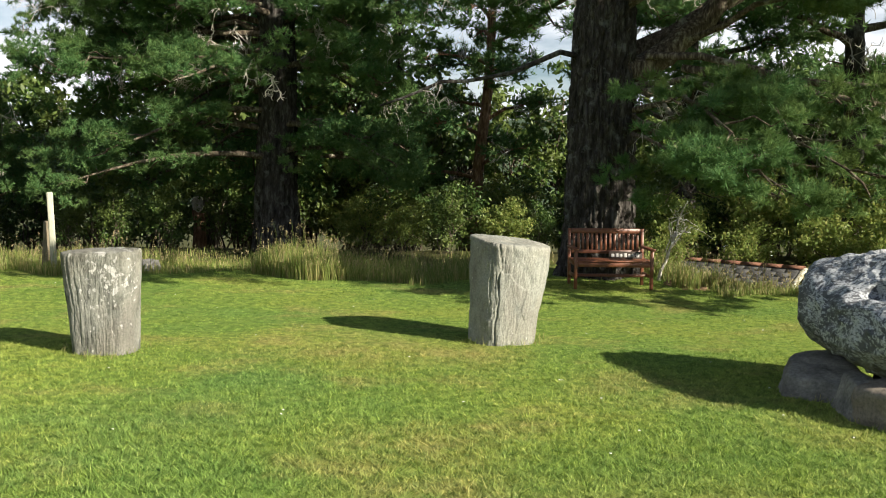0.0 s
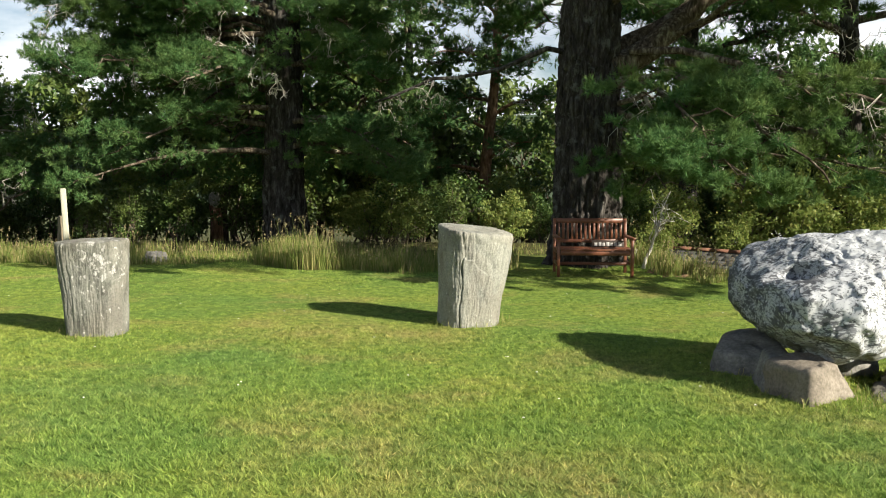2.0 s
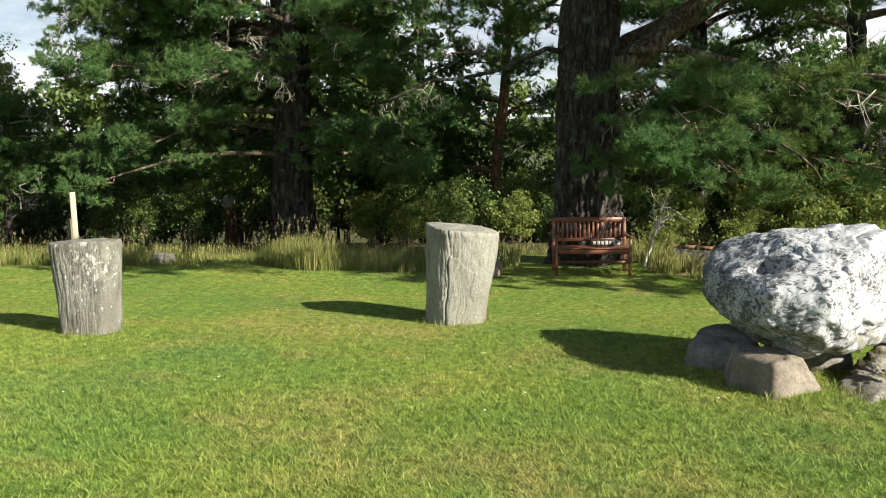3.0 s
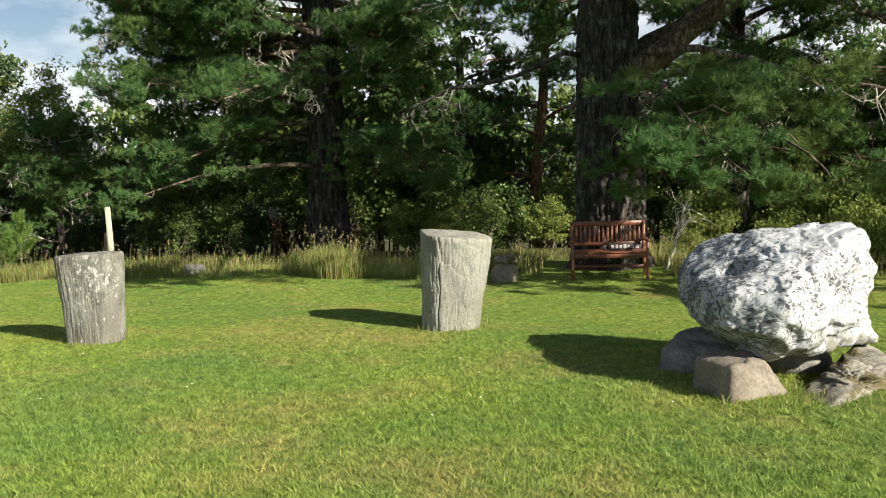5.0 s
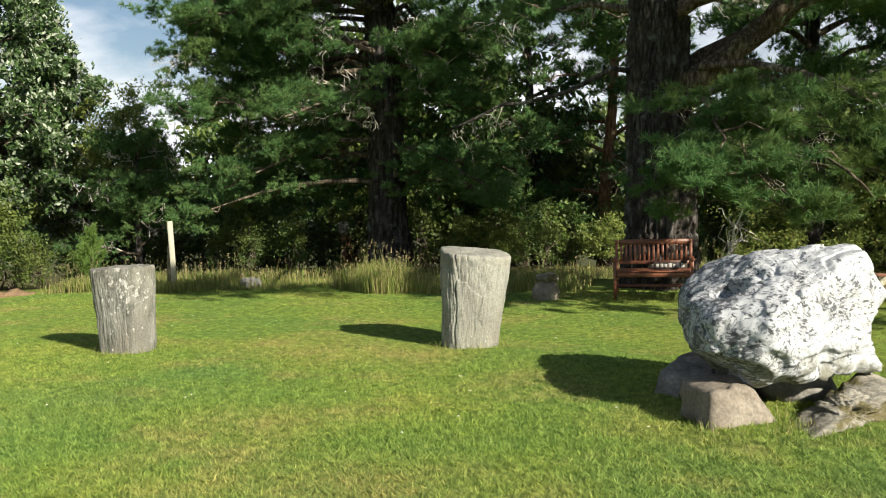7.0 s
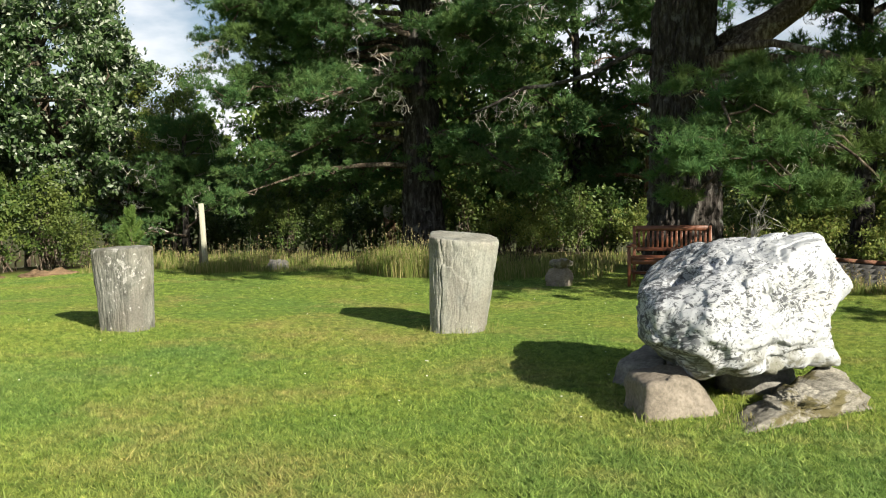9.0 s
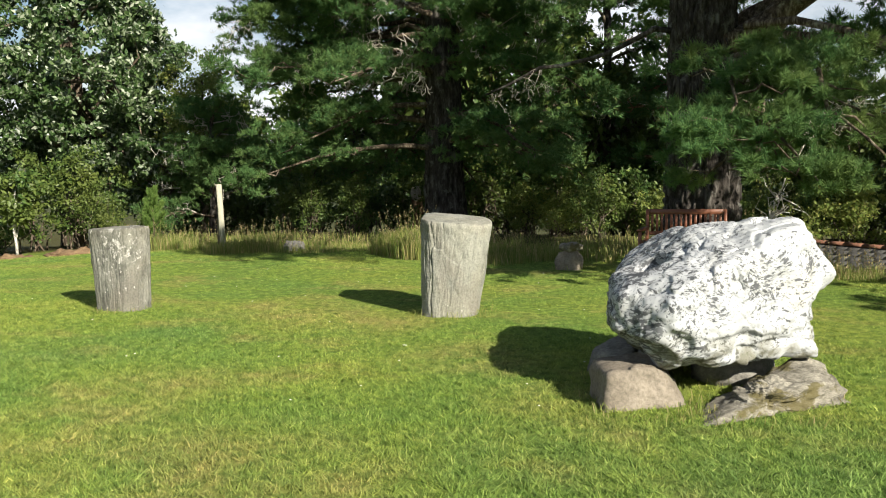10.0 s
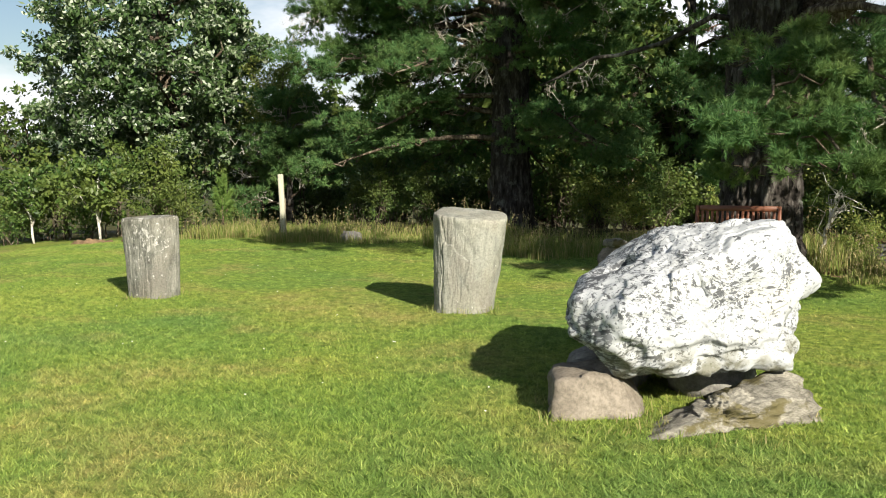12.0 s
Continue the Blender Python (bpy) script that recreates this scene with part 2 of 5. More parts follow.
def make_quartz():
    m, n, l, b = material("white_quartz", 0.72, 0.3)
    v = coords(n, l)
    # folded bedding: the object's own coordinates, bent by a slow noise and squeezed across the beds
    bend, amount, bent_v = n.new("ShaderNodeTexNoise"), n.new("ShaderNodeVectorMath"), n.new("ShaderNodeVectorMath")
    bend.inputs["Scale"].default_value, bend.inputs["Detail"].default_value = 2.6, 3.0
    l.new(v, bend.inputs["Vector"])
    amount.operation, bent_v.operation = "SCALE", "ADD"
    amount.inputs["Scale"].default_value = 0.30
    l.new(bend.outputs["Color"], amount.inputs[0])
    l.new(v, bent_v.inputs[0])
    l.new(amount.outputs[0], bent_v.inputs[1])
    turn = n.new("ShaderNodeMapping")
    turn.inputs["Rotation"].default_value, turn.inputs["Scale"].default_value = (0.3, -0.42, 0.2), (1.0, 1.0, 1.7)
    l.new(bent_v.outputs[0], turn.inputs["Vector"])
    beds = turn.outputs[0]
    a = grain(n, l, beds, 4.5, 8.0, 0.62)
    c = ramp(n, l, a, [(0.24, (0.27, 0.29, 0.32)), (0.34, (0.345, 0.363, 0.387)), (0.48, (0.39, 0.408, 0.424))])
    cool = ramp(n, l, grain(n, l, beds, 2.6, 5.0, 0.6), [(0.48, (0.0,)), (0.64, (0.5,))])
    c = mix(n, l, cool, c, (0.39, 0.41, 0.44))
    ochre = ramp(n, l, grain(n, l, v, 2.4, 5.0, 0.6), [(0.55, (0.0,)), (0.75, (0.30,))])
    c = mix(n, l, ochre, c, (0.50, 0.45, 0.33))
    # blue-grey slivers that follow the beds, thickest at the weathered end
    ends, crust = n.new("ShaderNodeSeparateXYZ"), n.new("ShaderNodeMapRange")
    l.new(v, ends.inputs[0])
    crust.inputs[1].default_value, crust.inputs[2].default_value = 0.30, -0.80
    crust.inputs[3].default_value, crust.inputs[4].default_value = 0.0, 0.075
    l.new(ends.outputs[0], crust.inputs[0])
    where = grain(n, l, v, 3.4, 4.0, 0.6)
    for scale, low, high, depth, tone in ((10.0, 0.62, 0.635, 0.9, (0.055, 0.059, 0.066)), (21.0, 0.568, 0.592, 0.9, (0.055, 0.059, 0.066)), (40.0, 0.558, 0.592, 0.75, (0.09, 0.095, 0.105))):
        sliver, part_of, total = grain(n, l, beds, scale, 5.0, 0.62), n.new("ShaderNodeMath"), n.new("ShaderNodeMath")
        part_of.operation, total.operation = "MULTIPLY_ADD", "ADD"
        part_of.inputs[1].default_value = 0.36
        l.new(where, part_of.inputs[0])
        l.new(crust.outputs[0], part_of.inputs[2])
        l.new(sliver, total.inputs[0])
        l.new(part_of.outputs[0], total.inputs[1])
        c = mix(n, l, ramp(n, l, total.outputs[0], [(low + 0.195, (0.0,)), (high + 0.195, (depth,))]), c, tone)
    # patchy darker olive tone, denser towards the undercut foot
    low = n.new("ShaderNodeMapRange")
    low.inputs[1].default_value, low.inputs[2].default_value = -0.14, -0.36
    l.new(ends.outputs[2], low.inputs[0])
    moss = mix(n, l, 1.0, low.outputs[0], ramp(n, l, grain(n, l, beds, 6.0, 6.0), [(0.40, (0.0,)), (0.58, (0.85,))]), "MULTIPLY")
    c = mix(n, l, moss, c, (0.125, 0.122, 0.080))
    l.new(c, b.inputs["Base Color"])
    relief(n, l, b, grain(n, l, beds, 12.0, 9.0, 0.68), 0.6, 0.024)
    return m


def make_rock(name, dark, light, moss=0.0, layer=1.0, scale=4.0):
    m, n, l, b = material(name, 0.9, 0.15)
    v = coords(n, l, "Object", (1, 1, layer))
    g = grain(n, l, v, scale, 8.0, 0.64)
    c = ramp(n, l, g, [(0.33, dark), (0.66, light)])
    specks = grain(n, l, v, 40.0, 4.0, 0.7)
    c = mix(n, l, 1.0, c, ramp(n, l, specks, [(0.3, (0.6,)), (0.6, (1.0,))]), "MULTIPLY")
    if moss:
        k = grain(n, l, coords(n, l), 4.0, 6.0, 0.65)
        c = mix(n, l, ramp(n, l, k, [(0.60 - moss * 0.2, (0.0,)), (0.68 - moss * 0.2, (0.85,))]), c, (0.095, 0.082, 0.030))
    l.new(c, b.inputs["Base Color"])
    relief(n, l, b, grain(n, l, v, scale * 4, 8.0, 0.7), 0.7, 0.02)
    return m


def make_wood(name, dark, light, along=(1, 1, 1), rough=0.55, spec=0.35):
    m, n, l, b = material(name, rough, spec)
    g = grain(n, l, coords(n, l, "Object", along), 9.0, 6.0, 0.6)
    c = ramp(n, l, g, [(0.3, dark), (0.7, light)])
    tone = n.new("ShaderNodeObjectInfo").outputs["Random"]
    c = mix(n, l, 1.0, c, ramp(n, l, tone, [(0.0, (0.8,)), (1.0, (1.1,))]), "MULTIPLY")
    l.new(c, b.inputs["Base Color"])
    relief(n, l, b, g, 0.3, 0.004)
    return m


def make_plain(name, colour, rough=0.7, vary=0.25, scale=12.0):
    m, n, l, b = material(name, rough, 0.3)
    g = grain(n, l, coords(n, l), scale, 6.0, 0.6)
    lo = tuple(v * (1 - vary) for v in colour)
    l.new(ramp(n, l, g, [(0.3, lo), (0.7, colour)]), b.inputs["Base Color"])
    relief(n, l, b, g, 0.25, 0.005)
    return m


M_TURF, M_BLADES = make_lawn(), make_blades()
M_PINE_BARK = make_bark("pine_bark", (0.012, 0.010, 0.009), (0.045, 0.040, 0.036), (0.125, 0.118, 0.108), 1.0, (0.15, 0.155, 0.14))
M_RED_BARK = make_bark("red_pine_bark", (0.05, 0.030, 0.020), (0.21, 0.120, 0.075), (0.38, 0.255, 0.165), 1.4)
M_LIMB = make_bark("limb_bark", (0.025, 0.019, 0.014), (0.10, 0.078, 0.058), (0.27, 0.24, 0.18), 1.6, (0.33, 0.32, 0.24))
M_DEAD = make_bark("dead_twigs", (0.30, 0.28, 0.24), (0.48, 0.45, 0.39), (0.62, 0.59, 0.52), 3.0)
M_BIRCH = make_bark("birch_bark", (0.22, 0.19, 0.16), (0.60, 0.57, 0.52), (0.75, 0.73, 0.68), 3.0)
M_NEEDLES = leafy("pine_needles", [(0.0, (0.042, 0.098, 0.035)), (0.5, (0.075, 0.165, 0.056)), (0.9, (0.112, 0.21, 0.068)), (1.0, (0.16, 0.185, 0.06))], 0.30, 0.6, 0.15, (0.9, (0.115, 0.175, 0.050), 0.7))
M_NEEDLES_BLUE = leafy("fresh_pine_needles", [(0.0, (0.042, 0.100, 0.036)), (0.5, (0.076, 0.165, 0.055)), (1.0, (0.125, 0.215, 0.065))], 0.32, 0.6, 0.15, (1.1, (0.14, 0.17, 0.040), 0.6))
M_NEEDLES_YOUNG = leafy("young_pine_needles", [(0.0, (0.10, 0.19, 0.045)), (1.0, (0.20, 0.29, 0.075))], 0.35, 0.6, 0.15)
M_LEAF = leafy("bush_leaves", [(0.0, (0.028, 0.062, 0.015)), (0.6, (0.065, 0.125, 0.028)), (1.0, (0.14, 0.195, 0.048))], 0.3, 0.5, 0.35, (0.8, (0.12, 0.15, 0.032), 0.8))
# yellow leaves; on the understorey shrubs the bright colour stands in for sunlight
M_LEAF_YELLOW = leafy("yellow_sunlit_leaves", [(0.0, (0.13, 0.19, 0.045)), (0.6, (0.21, 0.27, 0.065)), (1.0, (0.31, 0.315, 0.09))], 0.48, 0.5, 0.3)
M_WHITEBEAM = leafy("silvery_leaves", [(0.0, (0.030, 0.064, 0.019)), (0.55, (0.064, 0.118, 0.034)), (0.74, (0.115, 0.165, 0.070)), (1.0, (0.42, 0.47, 0.37))], 0.25, 0.4, 0.5)
M_TALL = leafy("tall_grass_blades", [(0.0, (0.12, 0.18, 0.038)), (0.5, (0.21, 0.25, 0.065)), (0.8, (0.32, 0.29, 0.11)), (1.0, (0.44, 0.37, 0.19))], 0.35, 0.6, 0.2)
M_SEED = leafy("seed_heads", [(0.0, (0.20, 0.165, 0.085)), (1.0, (0.40, 0.33, 0.19))], 0.3, 0.8, 0.1)
M_STONE_L = make_standing_stone("lichened_schist", 0.050, 0.88, ((0.075, 0.076, 0.068), (0.200, 0.202, 0.176), (0.345, 0.345, 0.302)))
M_STONE_C = make_standing_stone("pale_schist", -0.02, 0.98, ((0.17, 0.175, 0.158), (0.285, 0.29, 0.252), (0.385, 0.388, 0.335)))
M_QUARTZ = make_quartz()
M_ROCK_TAN = make_rock("tan_rock", (0.165, 0.143, 0.115), (0.275, 0.242, 0.198), 0.0, 1.0, 2.6)
M_ROCK_GREY = make_rock("grey_rock", (0.115, 0.11, 0.10), (0.31, 0.30, 0.27))
M_ROCK_MOSS = make_rock("mossy_slab", (0.095, 0.088, 0.072), (0.36, 0.34, 0.285), 0.42, 3.0, 5.0)
M_BENCH = make_wood("varnished_hardwood", (0.10, 0.036, 0.019), (0.215, 0.078, 0.040), (1, 14, 14), 0.42, 0.45)
M_BENCH_UP = make_wood("varnished_hardwood_upright", (0.105, 0.038, 0.020), (0.23, 0.085, 0.043), (14, 14, 1), 0.42, 0.45)
M_POST = make_wood("weathered_softwood", (0.27, 0.265, 0.20), (0.47, 0.46, 0.37), (12, 12, 1), 0.9, 0.1)
M_POST_DARK = make_wood("old_grey_wood", (0.10, 0.085, 0.06), (0.24, 0.20, 0.14), (12, 12, 1), 0.95, 0.1)
M_SLATE = make_rock("slate", (0.075, 0.074, 0.072), (0.125, 0.122, 0.115), 0.0, 1.0, 7.0)
M_RIDGE = make_rock("terracotta", (0.15, 0.075, 0.05), (0.27, 0.135, 0.09), 0.0, 1.0, 5.0)
M_WHITE = make_plain("white_paint", (0.74, 0.74, 0.71), 0.6, 0.15)
M_SOIL = make_rock("bare_soil", (0.13, 0.085, 0.05), (0.28, 0.19, 0.11), 0.0, 1.0, 6.0)
M_DARK = make_plain("dark_board", (0.05, 0.035, 0.028), 0.7)
M_LETTER = make_plain("white_lettering", (0.36, 0.35, 0.33), 0.6, 0.1)
M_DAISY = make_plain("daisy_petals", (0.80, 0.80, 0.76), 0.8, 0.1)


# ---- mesh tools ----
class Geo:
    """Collects faces in world coordinates and links them as one mesh."""

    def __init__(self):
        self.v, self.f3, self.f4, self.n = [], [], [], 0

    def add(self, verts, tris=None, quads=None):
        verts = np.asarray(verts, float).reshape(-1, 3)
        self.v.append(verts)
        if tris is not None and len(tris):
            self.f3.append(np.asarray(tris, int) + self.n)
        if quads is not None and len(quads):
            self.f4.append(np.asarray(quads, int) + self.n)
        self.n += len(verts)
        return self

    def mesh(self, name, origin=(0, 0, 0), smooth=False):
        v = np.concatenate(self.v) - np.asarray(origin, float)
        t = np.concatenate(self.f3) if self.f3 else np.zeros((0, 3), int)
        q = np.concatenate(self.f4) if self.f4 else np.zeros((0, 4), int)
        me = bpy.data.meshes.new(name)
        me.vertices.add(len(v))
        me.vertices.foreach_set("co", v.astype(np.float32).ravel())
        me.loops.add(t.size + q.size)
        me.loops.foreach_set("vertex_index", np.concatenate([t.ravel(), q.ravel()]).astype(np.int32))
        me.polygons.add(len(t) + len(q))
        start = np.concatenate([np.arange(len(t)) * 3, t.size + np.arange(len(q)) * 4])
        me.polygons.foreach_set("loop_start", start.astype(np.int32))
        me.update(calc_edges=True)
        if smooth:
            me.polygons.foreach_set("use_smooth", np.ones(len(me.polygons), bool))
        return me


def thing(name, at, label, category, group="", kind=""):
    """The empty at the base of a thing, whose parts hang under it."""
    ob = new(name)
    ob.location = at
    ob.empty_display_size = 0.2
    return tagged(ob, label, category, group, kind)


def origin_of(ob):
    p = Vector((0, 0, 0))
    while ob is not None:
        p = p + ob.location
        ob = ob.parent
    return p


def part(name, geo, mat, parent=None, label="", smooth=False):
    """Links the faces of geo (world coordinates) as one mesh under parent."""
    at = origin_of(parent) if parent is not None else Vector((0, 0, 0))
    ob = new(name, geo.mesh(name, at, smooth))
    ob.data.materials.append(mat)
    ob.parent = parent
    return tagged(ob, label)


def solid(name, geo, mat, at, label, category, group="", kind="", smooth=False):
    """A thing that is one mesh, with its origin at its base."""
    ob = new(name, geo.mesh(name, at, smooth))
    ob.location = at
    ob.data.materials.append(mat)
    return tagged(ob, label, category, group, kind)


def tube(geo, pts, radii, sides=7, caps=True, rough=0.0):
    """A tapered tube along a line of points."""
    pts = [Vector(p) for p in pts]
    n = len(pts)
    rows = []
    side = Vector((1, 0, 0))
    for i, p in enumerate(pts):
        ahead = (pts[min(i + 1, n - 1)] - pts[max(i - 1, 0)]).normalized()
        side = side - ahead * side.dot(ahead)
        if side.length < 1e-3:
            side = ahead.orthogonal()
        side.normalize()
        up = ahead.cross(side)
        for k in range(sides):
            a = 2 * math.pi * k / sides
            r = radii[i]
            if rough:
                r *= 1 + rough * noise.noise(Vector((math.cos(a) * 2, math.sin(a) * 2, i * 0.45)) + p * 0.7)
            rows.append(p + side * (math.cos(a) * r) + up * (math.sin(a) * r))
    q = [(i * sides + k, i * sides + (k + 1) % sides, (i + 1) * sides + (k + 1) % sides, (i + 1) * sides + k) for i in range(n - 1) for k in range(sides)]
    t = []
    if caps:
        rows += [pts[0], pts[-1]]
        b = n * sides
        t = [(b, (k + 1) % sides, k) for k in range(sides)] + [(b + 1, (n - 1) * sides + k, (n - 1) * sides + (k + 1) % sides) for k in range(sides)]
    geo.add([tuple(v) for v in rows], t, q)


def bevel_box(geo, lo, hi, bevel=0.006, m=None):
    """A box with chamfered edges, turned by m."""
    bm = bmesh.new()
    bmesh.ops.create_cube(bm, size=1)
    for v in bm.verts:
        v.co = Vector((lo[i] + (v.co[i] + 0.5) * (hi[i] - lo[i]) for i in range(3)))
    bmesh.ops.bevel(bm, geom=list(bm.edges), offset=bevel, segments=1, affect="EDGES")
    bmesh.ops.triangulate(bm, faces=list(bm.faces))
    bm.verts.index_update()
    geo.add([tuple((m @ v.co) if m else v.co) for v in bm.verts], [[v.index for v in f.verts] for f in bm.faces])
    bm.free()
    return geo


def sphere(level):
    bm = bmesh.new()
    bmesh.ops.create_icosphere(bm, subdivisions=level, radius=1)
    v = np.array([v.co[:] for v in bm.verts])
    bm.verts.index_update()
    f = np.array([[w.index for w in g.verts] for g in bm.faces])
    bm.free()
    return v, f


def fractal(p, octaves=4, gain=0.5, seed=0.0):
    s, a, q = 0.0, 1.0, Vector(p) + Vector((seed, seed * 1.7, -seed))
    for _ in range(octaves):
        s += a * noise.noise(q)
        a *= gain
        q = q * 2.03
    return s


def facets(p, freq, tilt, step, seed=0.0):
    """Chipped faces: every cell of the stone is a small plane of its own tilt and height."""
    q = p * freq + Vector((seed, seed, seed))
    c = noise.voronoi(q)[1][0]
    return (tilt * noise.noise_vector(c * 3.7).dot(q - c) + step * noise.noise(c * 5.3)) / freq


def rock(geo, at, size, planes=(), turn=0.0, rough=0.1, level=4, seed=0.0, freq=1.6, power=2.6, layer=1.0, chips=1.0):
    """A broken stone: a rounded block, cut by planes (normal, distance as a share of the size), then roughened."""
    v, f = sphere(level)
    p = np.abs(v) ** (power) 
    v = v / (p.sum(1) ** (1 / power))[:, None]
    for nrm, d in planes:
        nv = np.array(nrm, float)
        nv /= np.linalg.norm(nv)
        over = v @ nv - d
        v = v - np.outer(np.where(over > 0, over * 0.93, 0), nv)
    out = []
    c, s = math.cos(turn), math.sin(turn)
    mean = sum(size) / 3
    for x, y, z in v:
        d = Vector((x, y, z)).normalized()
        k = rough * fractal((x * freq, y * freq, z * freq * layer), 5, 0.55, seed) * mean
        x, y, z = x * size[0] + d.x * k, y * size[1] + d.y * k, z * size[2] + d.z * k
        chip = chips * (facets(Vector((x, y, z)), 7.0, 0.30, 0.10, seed) + facets(Vector((x, y, z)), 17.0, 0.3, 0.15, seed + 4))
        x, y, z = x + d.x * chip, y + d.y * chip, z + d.z * chip
        out.append((at[0] + c * x - s * y, at[1] + s * x + c * y, at[2] + z))
    geo.add(out, f)
    return geo


# ---- foliage tools ----
def unit(a):
    return a / np.maximum(np.linalg.norm(a, axis=-1, keepdims=True), 1e-9)


def leaves(geo, rng, where, size, lift=0.3, narrow=0.5):
    """Folded leaves of two triangles each at the given places."""
    n = len(where)
    d = unit(rng.normal(size=(n, 3)) + np.array([0, 0, -lift]))
    up = unit(rng.normal(size=(n, 3)) * 0.8 + np.array([0.25, -0.25, 0.9]))
    side = unit(np.cross(d, up))
    up = np.cross(side, d)
    s = size * rng.uniform(0.6, 1.25, (n, 1))
    base, tip = where - d * s * 0.5, where + d * s * 0.5
    mid = where + up * s * 0.10
    a, b = mid + side * s * narrow * 0.5 - up * s * 0.14, mid - side * s * narrow * 0.5 - up * s * 0.14
    v = np.stack([base, a, tip, b], 1).reshape(-1, 3)
    i = np.arange(n)[:, None] * 4
    geo.add(v, np.concatenate([i + [0, 1, 2], i + [0, 2, 3]]))


def needle_pads(geo, rng, pads, ahead, tufts=70, per=13, length=0.13, width=0.011):
    """Sprays of needle tufts along fanning twigs: pads are (centre, reach)."""
    for c, r in pads:
        n, m = max(14, int(tufts * r * r / 0.25)), 6
        mid = np.asarray(c, float) + rng.normal(size=(m, 3)) * np.array([0.50, 0.50, 0.20]) * r + ahead * rng.uniform(-0.4, 0.5, (m, 1)) * r
        rad = r * rng.uniform(0.24, 0.46, m)
        pick = rng.integers(0, m, n)
        d = unit(rng.normal(size=(n, 3)) + np.array([0, 0, 0.35]))
        where = mid[pick] + d * rad[pick][:, None] * np.array([1, 1, 0.6]) * rng.uniform(0.6, 1.05, (n, 1))
        axis = unit(d + ahead * 0.25 + np.array([0, 0, 0.3]) + rng.normal(size=(n, 3)) * 0.25)
        needle_tufts(geo, rng, where, axis, per, length, width, 0.5)


def needle_tufts(geo, rng, where, axis, per, length, width, spread=0.62):
    n = len(where)
    d = unit(axis[:, None, :] + rng.normal(size=(n, per, 3)) * spread)
    ln = length * rng.uniform(0.6, 1.2, (n, per, 1))
    root = where[:, None, :] - axis[:, None, :] * rng.uniform(0, 0.09, (n, per, 1))
    side = unit(np.cross(d, rng.normal(size=(n, per, 3)))) * width * 0.5
    tip = root + d * ln
    v = np.stack([root - side, root + side, tip], 2).reshape(-1, 3)
    geo.add(v, np.arange(len(v)).reshape(-1, 3))


def bent(a, b, sag, rng, n=7, jitter=0.06):
    """A limb's line from a to b that sags or rises in the middle."""
    a, b = np.asarray(a, float), np.asarray(b, float)
    ln = np.linalg.norm(b - a)
    out = []
    for i in range(n):
        k = i / (n - 1)
        p = a + (b - a) * k + np.array([0, 0, sag * 4 * k * (1 - k)])
        if 0 < i < n - 1:
            p = p + rng.normal(size=3) * jitter * ln / n * 2
        out.append(p)
    return out


def pine_limb(rng, tree, bark, needles, a, b, r0, sag=0.3, start=0.35, pads=7, pad_r=0.55, droop=0.2, dead=1, twig=0.025, **kw):
    """One limb with its side branches, its sprays of needles and bare twigs, as parts of the tree."""
    wood_geo, needle_geo = Geo(), Geo()
    line = bent(a, b, sag, rng)
    tube(wood_geo, line, [r0 * (1 - 0.8 * i / (len(line) - 1)) for i in range(len(line))], 7, False, 0.25)
    ln = np.linalg.norm(np.asarray(b) - np.asarray(a))
    ahead = unit(np.asarray(b, float) - np.asarray(a, float))
    across = unit(np.cross(ahead, [0, 0, 1.0]))
    for j in range(pads):
        k = start + (1 - start) * (j + rng.uniform(0.1, 0.9)) / pads
        x = k * (len(line) - 1)
        i = min(int(x), len(line) - 2)
        p = line[i] + (line[i + 1] - line[i]) * (x - i)
        reach = rng.uniform(0.10, 0.30) * ln * (1.15 - 0.6 * k) + min(0.12, 0.3 * ln)
        s = pad_r * rng.uniform(0.65, 1.25)
        way = unit(across * rng.choice([-1, 1]) + ahead * rng.uniform(0.3, 1.2))
        c = p + way * reach + np.array([0, 0, rng.uniform(-droop, 0.35) * min(1.0, ln)])
        tube(wood_geo, bent(p, c, -0.05, rng, 5, 0.2), [r0 * 0.28, r0 * 0.24, r0 * 0.2, r0 * 0.14, r0 * 0.06], 5, False)
        needle_pads(needle_geo, rng, [(c, s)], way, **kw)
        if rng.uniform() < 0.6:
            needle_pads(needle_geo, rng, [(c + np.array([rng.uniform(-s, s), rng.uniform(-s, s), rng.uniform(-0.35, 0.1)]), s * 0.6)], way, **kw)
    limb = part("limb", wood_geo, bark, tree, smooth=True)
    part("needle_foliage", needle_geo, needles, limb)
    for _ in range(dead):
        k = rng.uniform(0.25, 0.75)
        p = line[int(k * (len(line) - 1))]
        g = Geo()
        dead_spray(rng, g, p, unit(across * rng.choice([-1, 1]) + ahead * 0.6 + np.array([0, 0, rng.uniform(-0.5, 0.4)])), rng.uniform(0.6, 1.2), twig)
        part("bare_twig", g, M_DEAD, limb, "pale grey leafless twig")


def dead_spray(rng, geo, p, way, ln, r=0.025, depth=2):
    q = p + way * ln
    line = bent(p, q, rng.uniform(-0.1, 0.1), rng, 5, 0.35)
    tube(geo, line, [r, r * 0.8, r * 0.65, r * 0.5, r * 0.3], 4, False)
    if depth:
        for _ in range(4):
            s = line[rng.integers(1, 5)]
            dead_spray(rng, geo, s, unit(way + rng.normal(size=3) * 0.75), ln * rng.uniform(0.3, 0.55), r * 0.6, depth - 1)


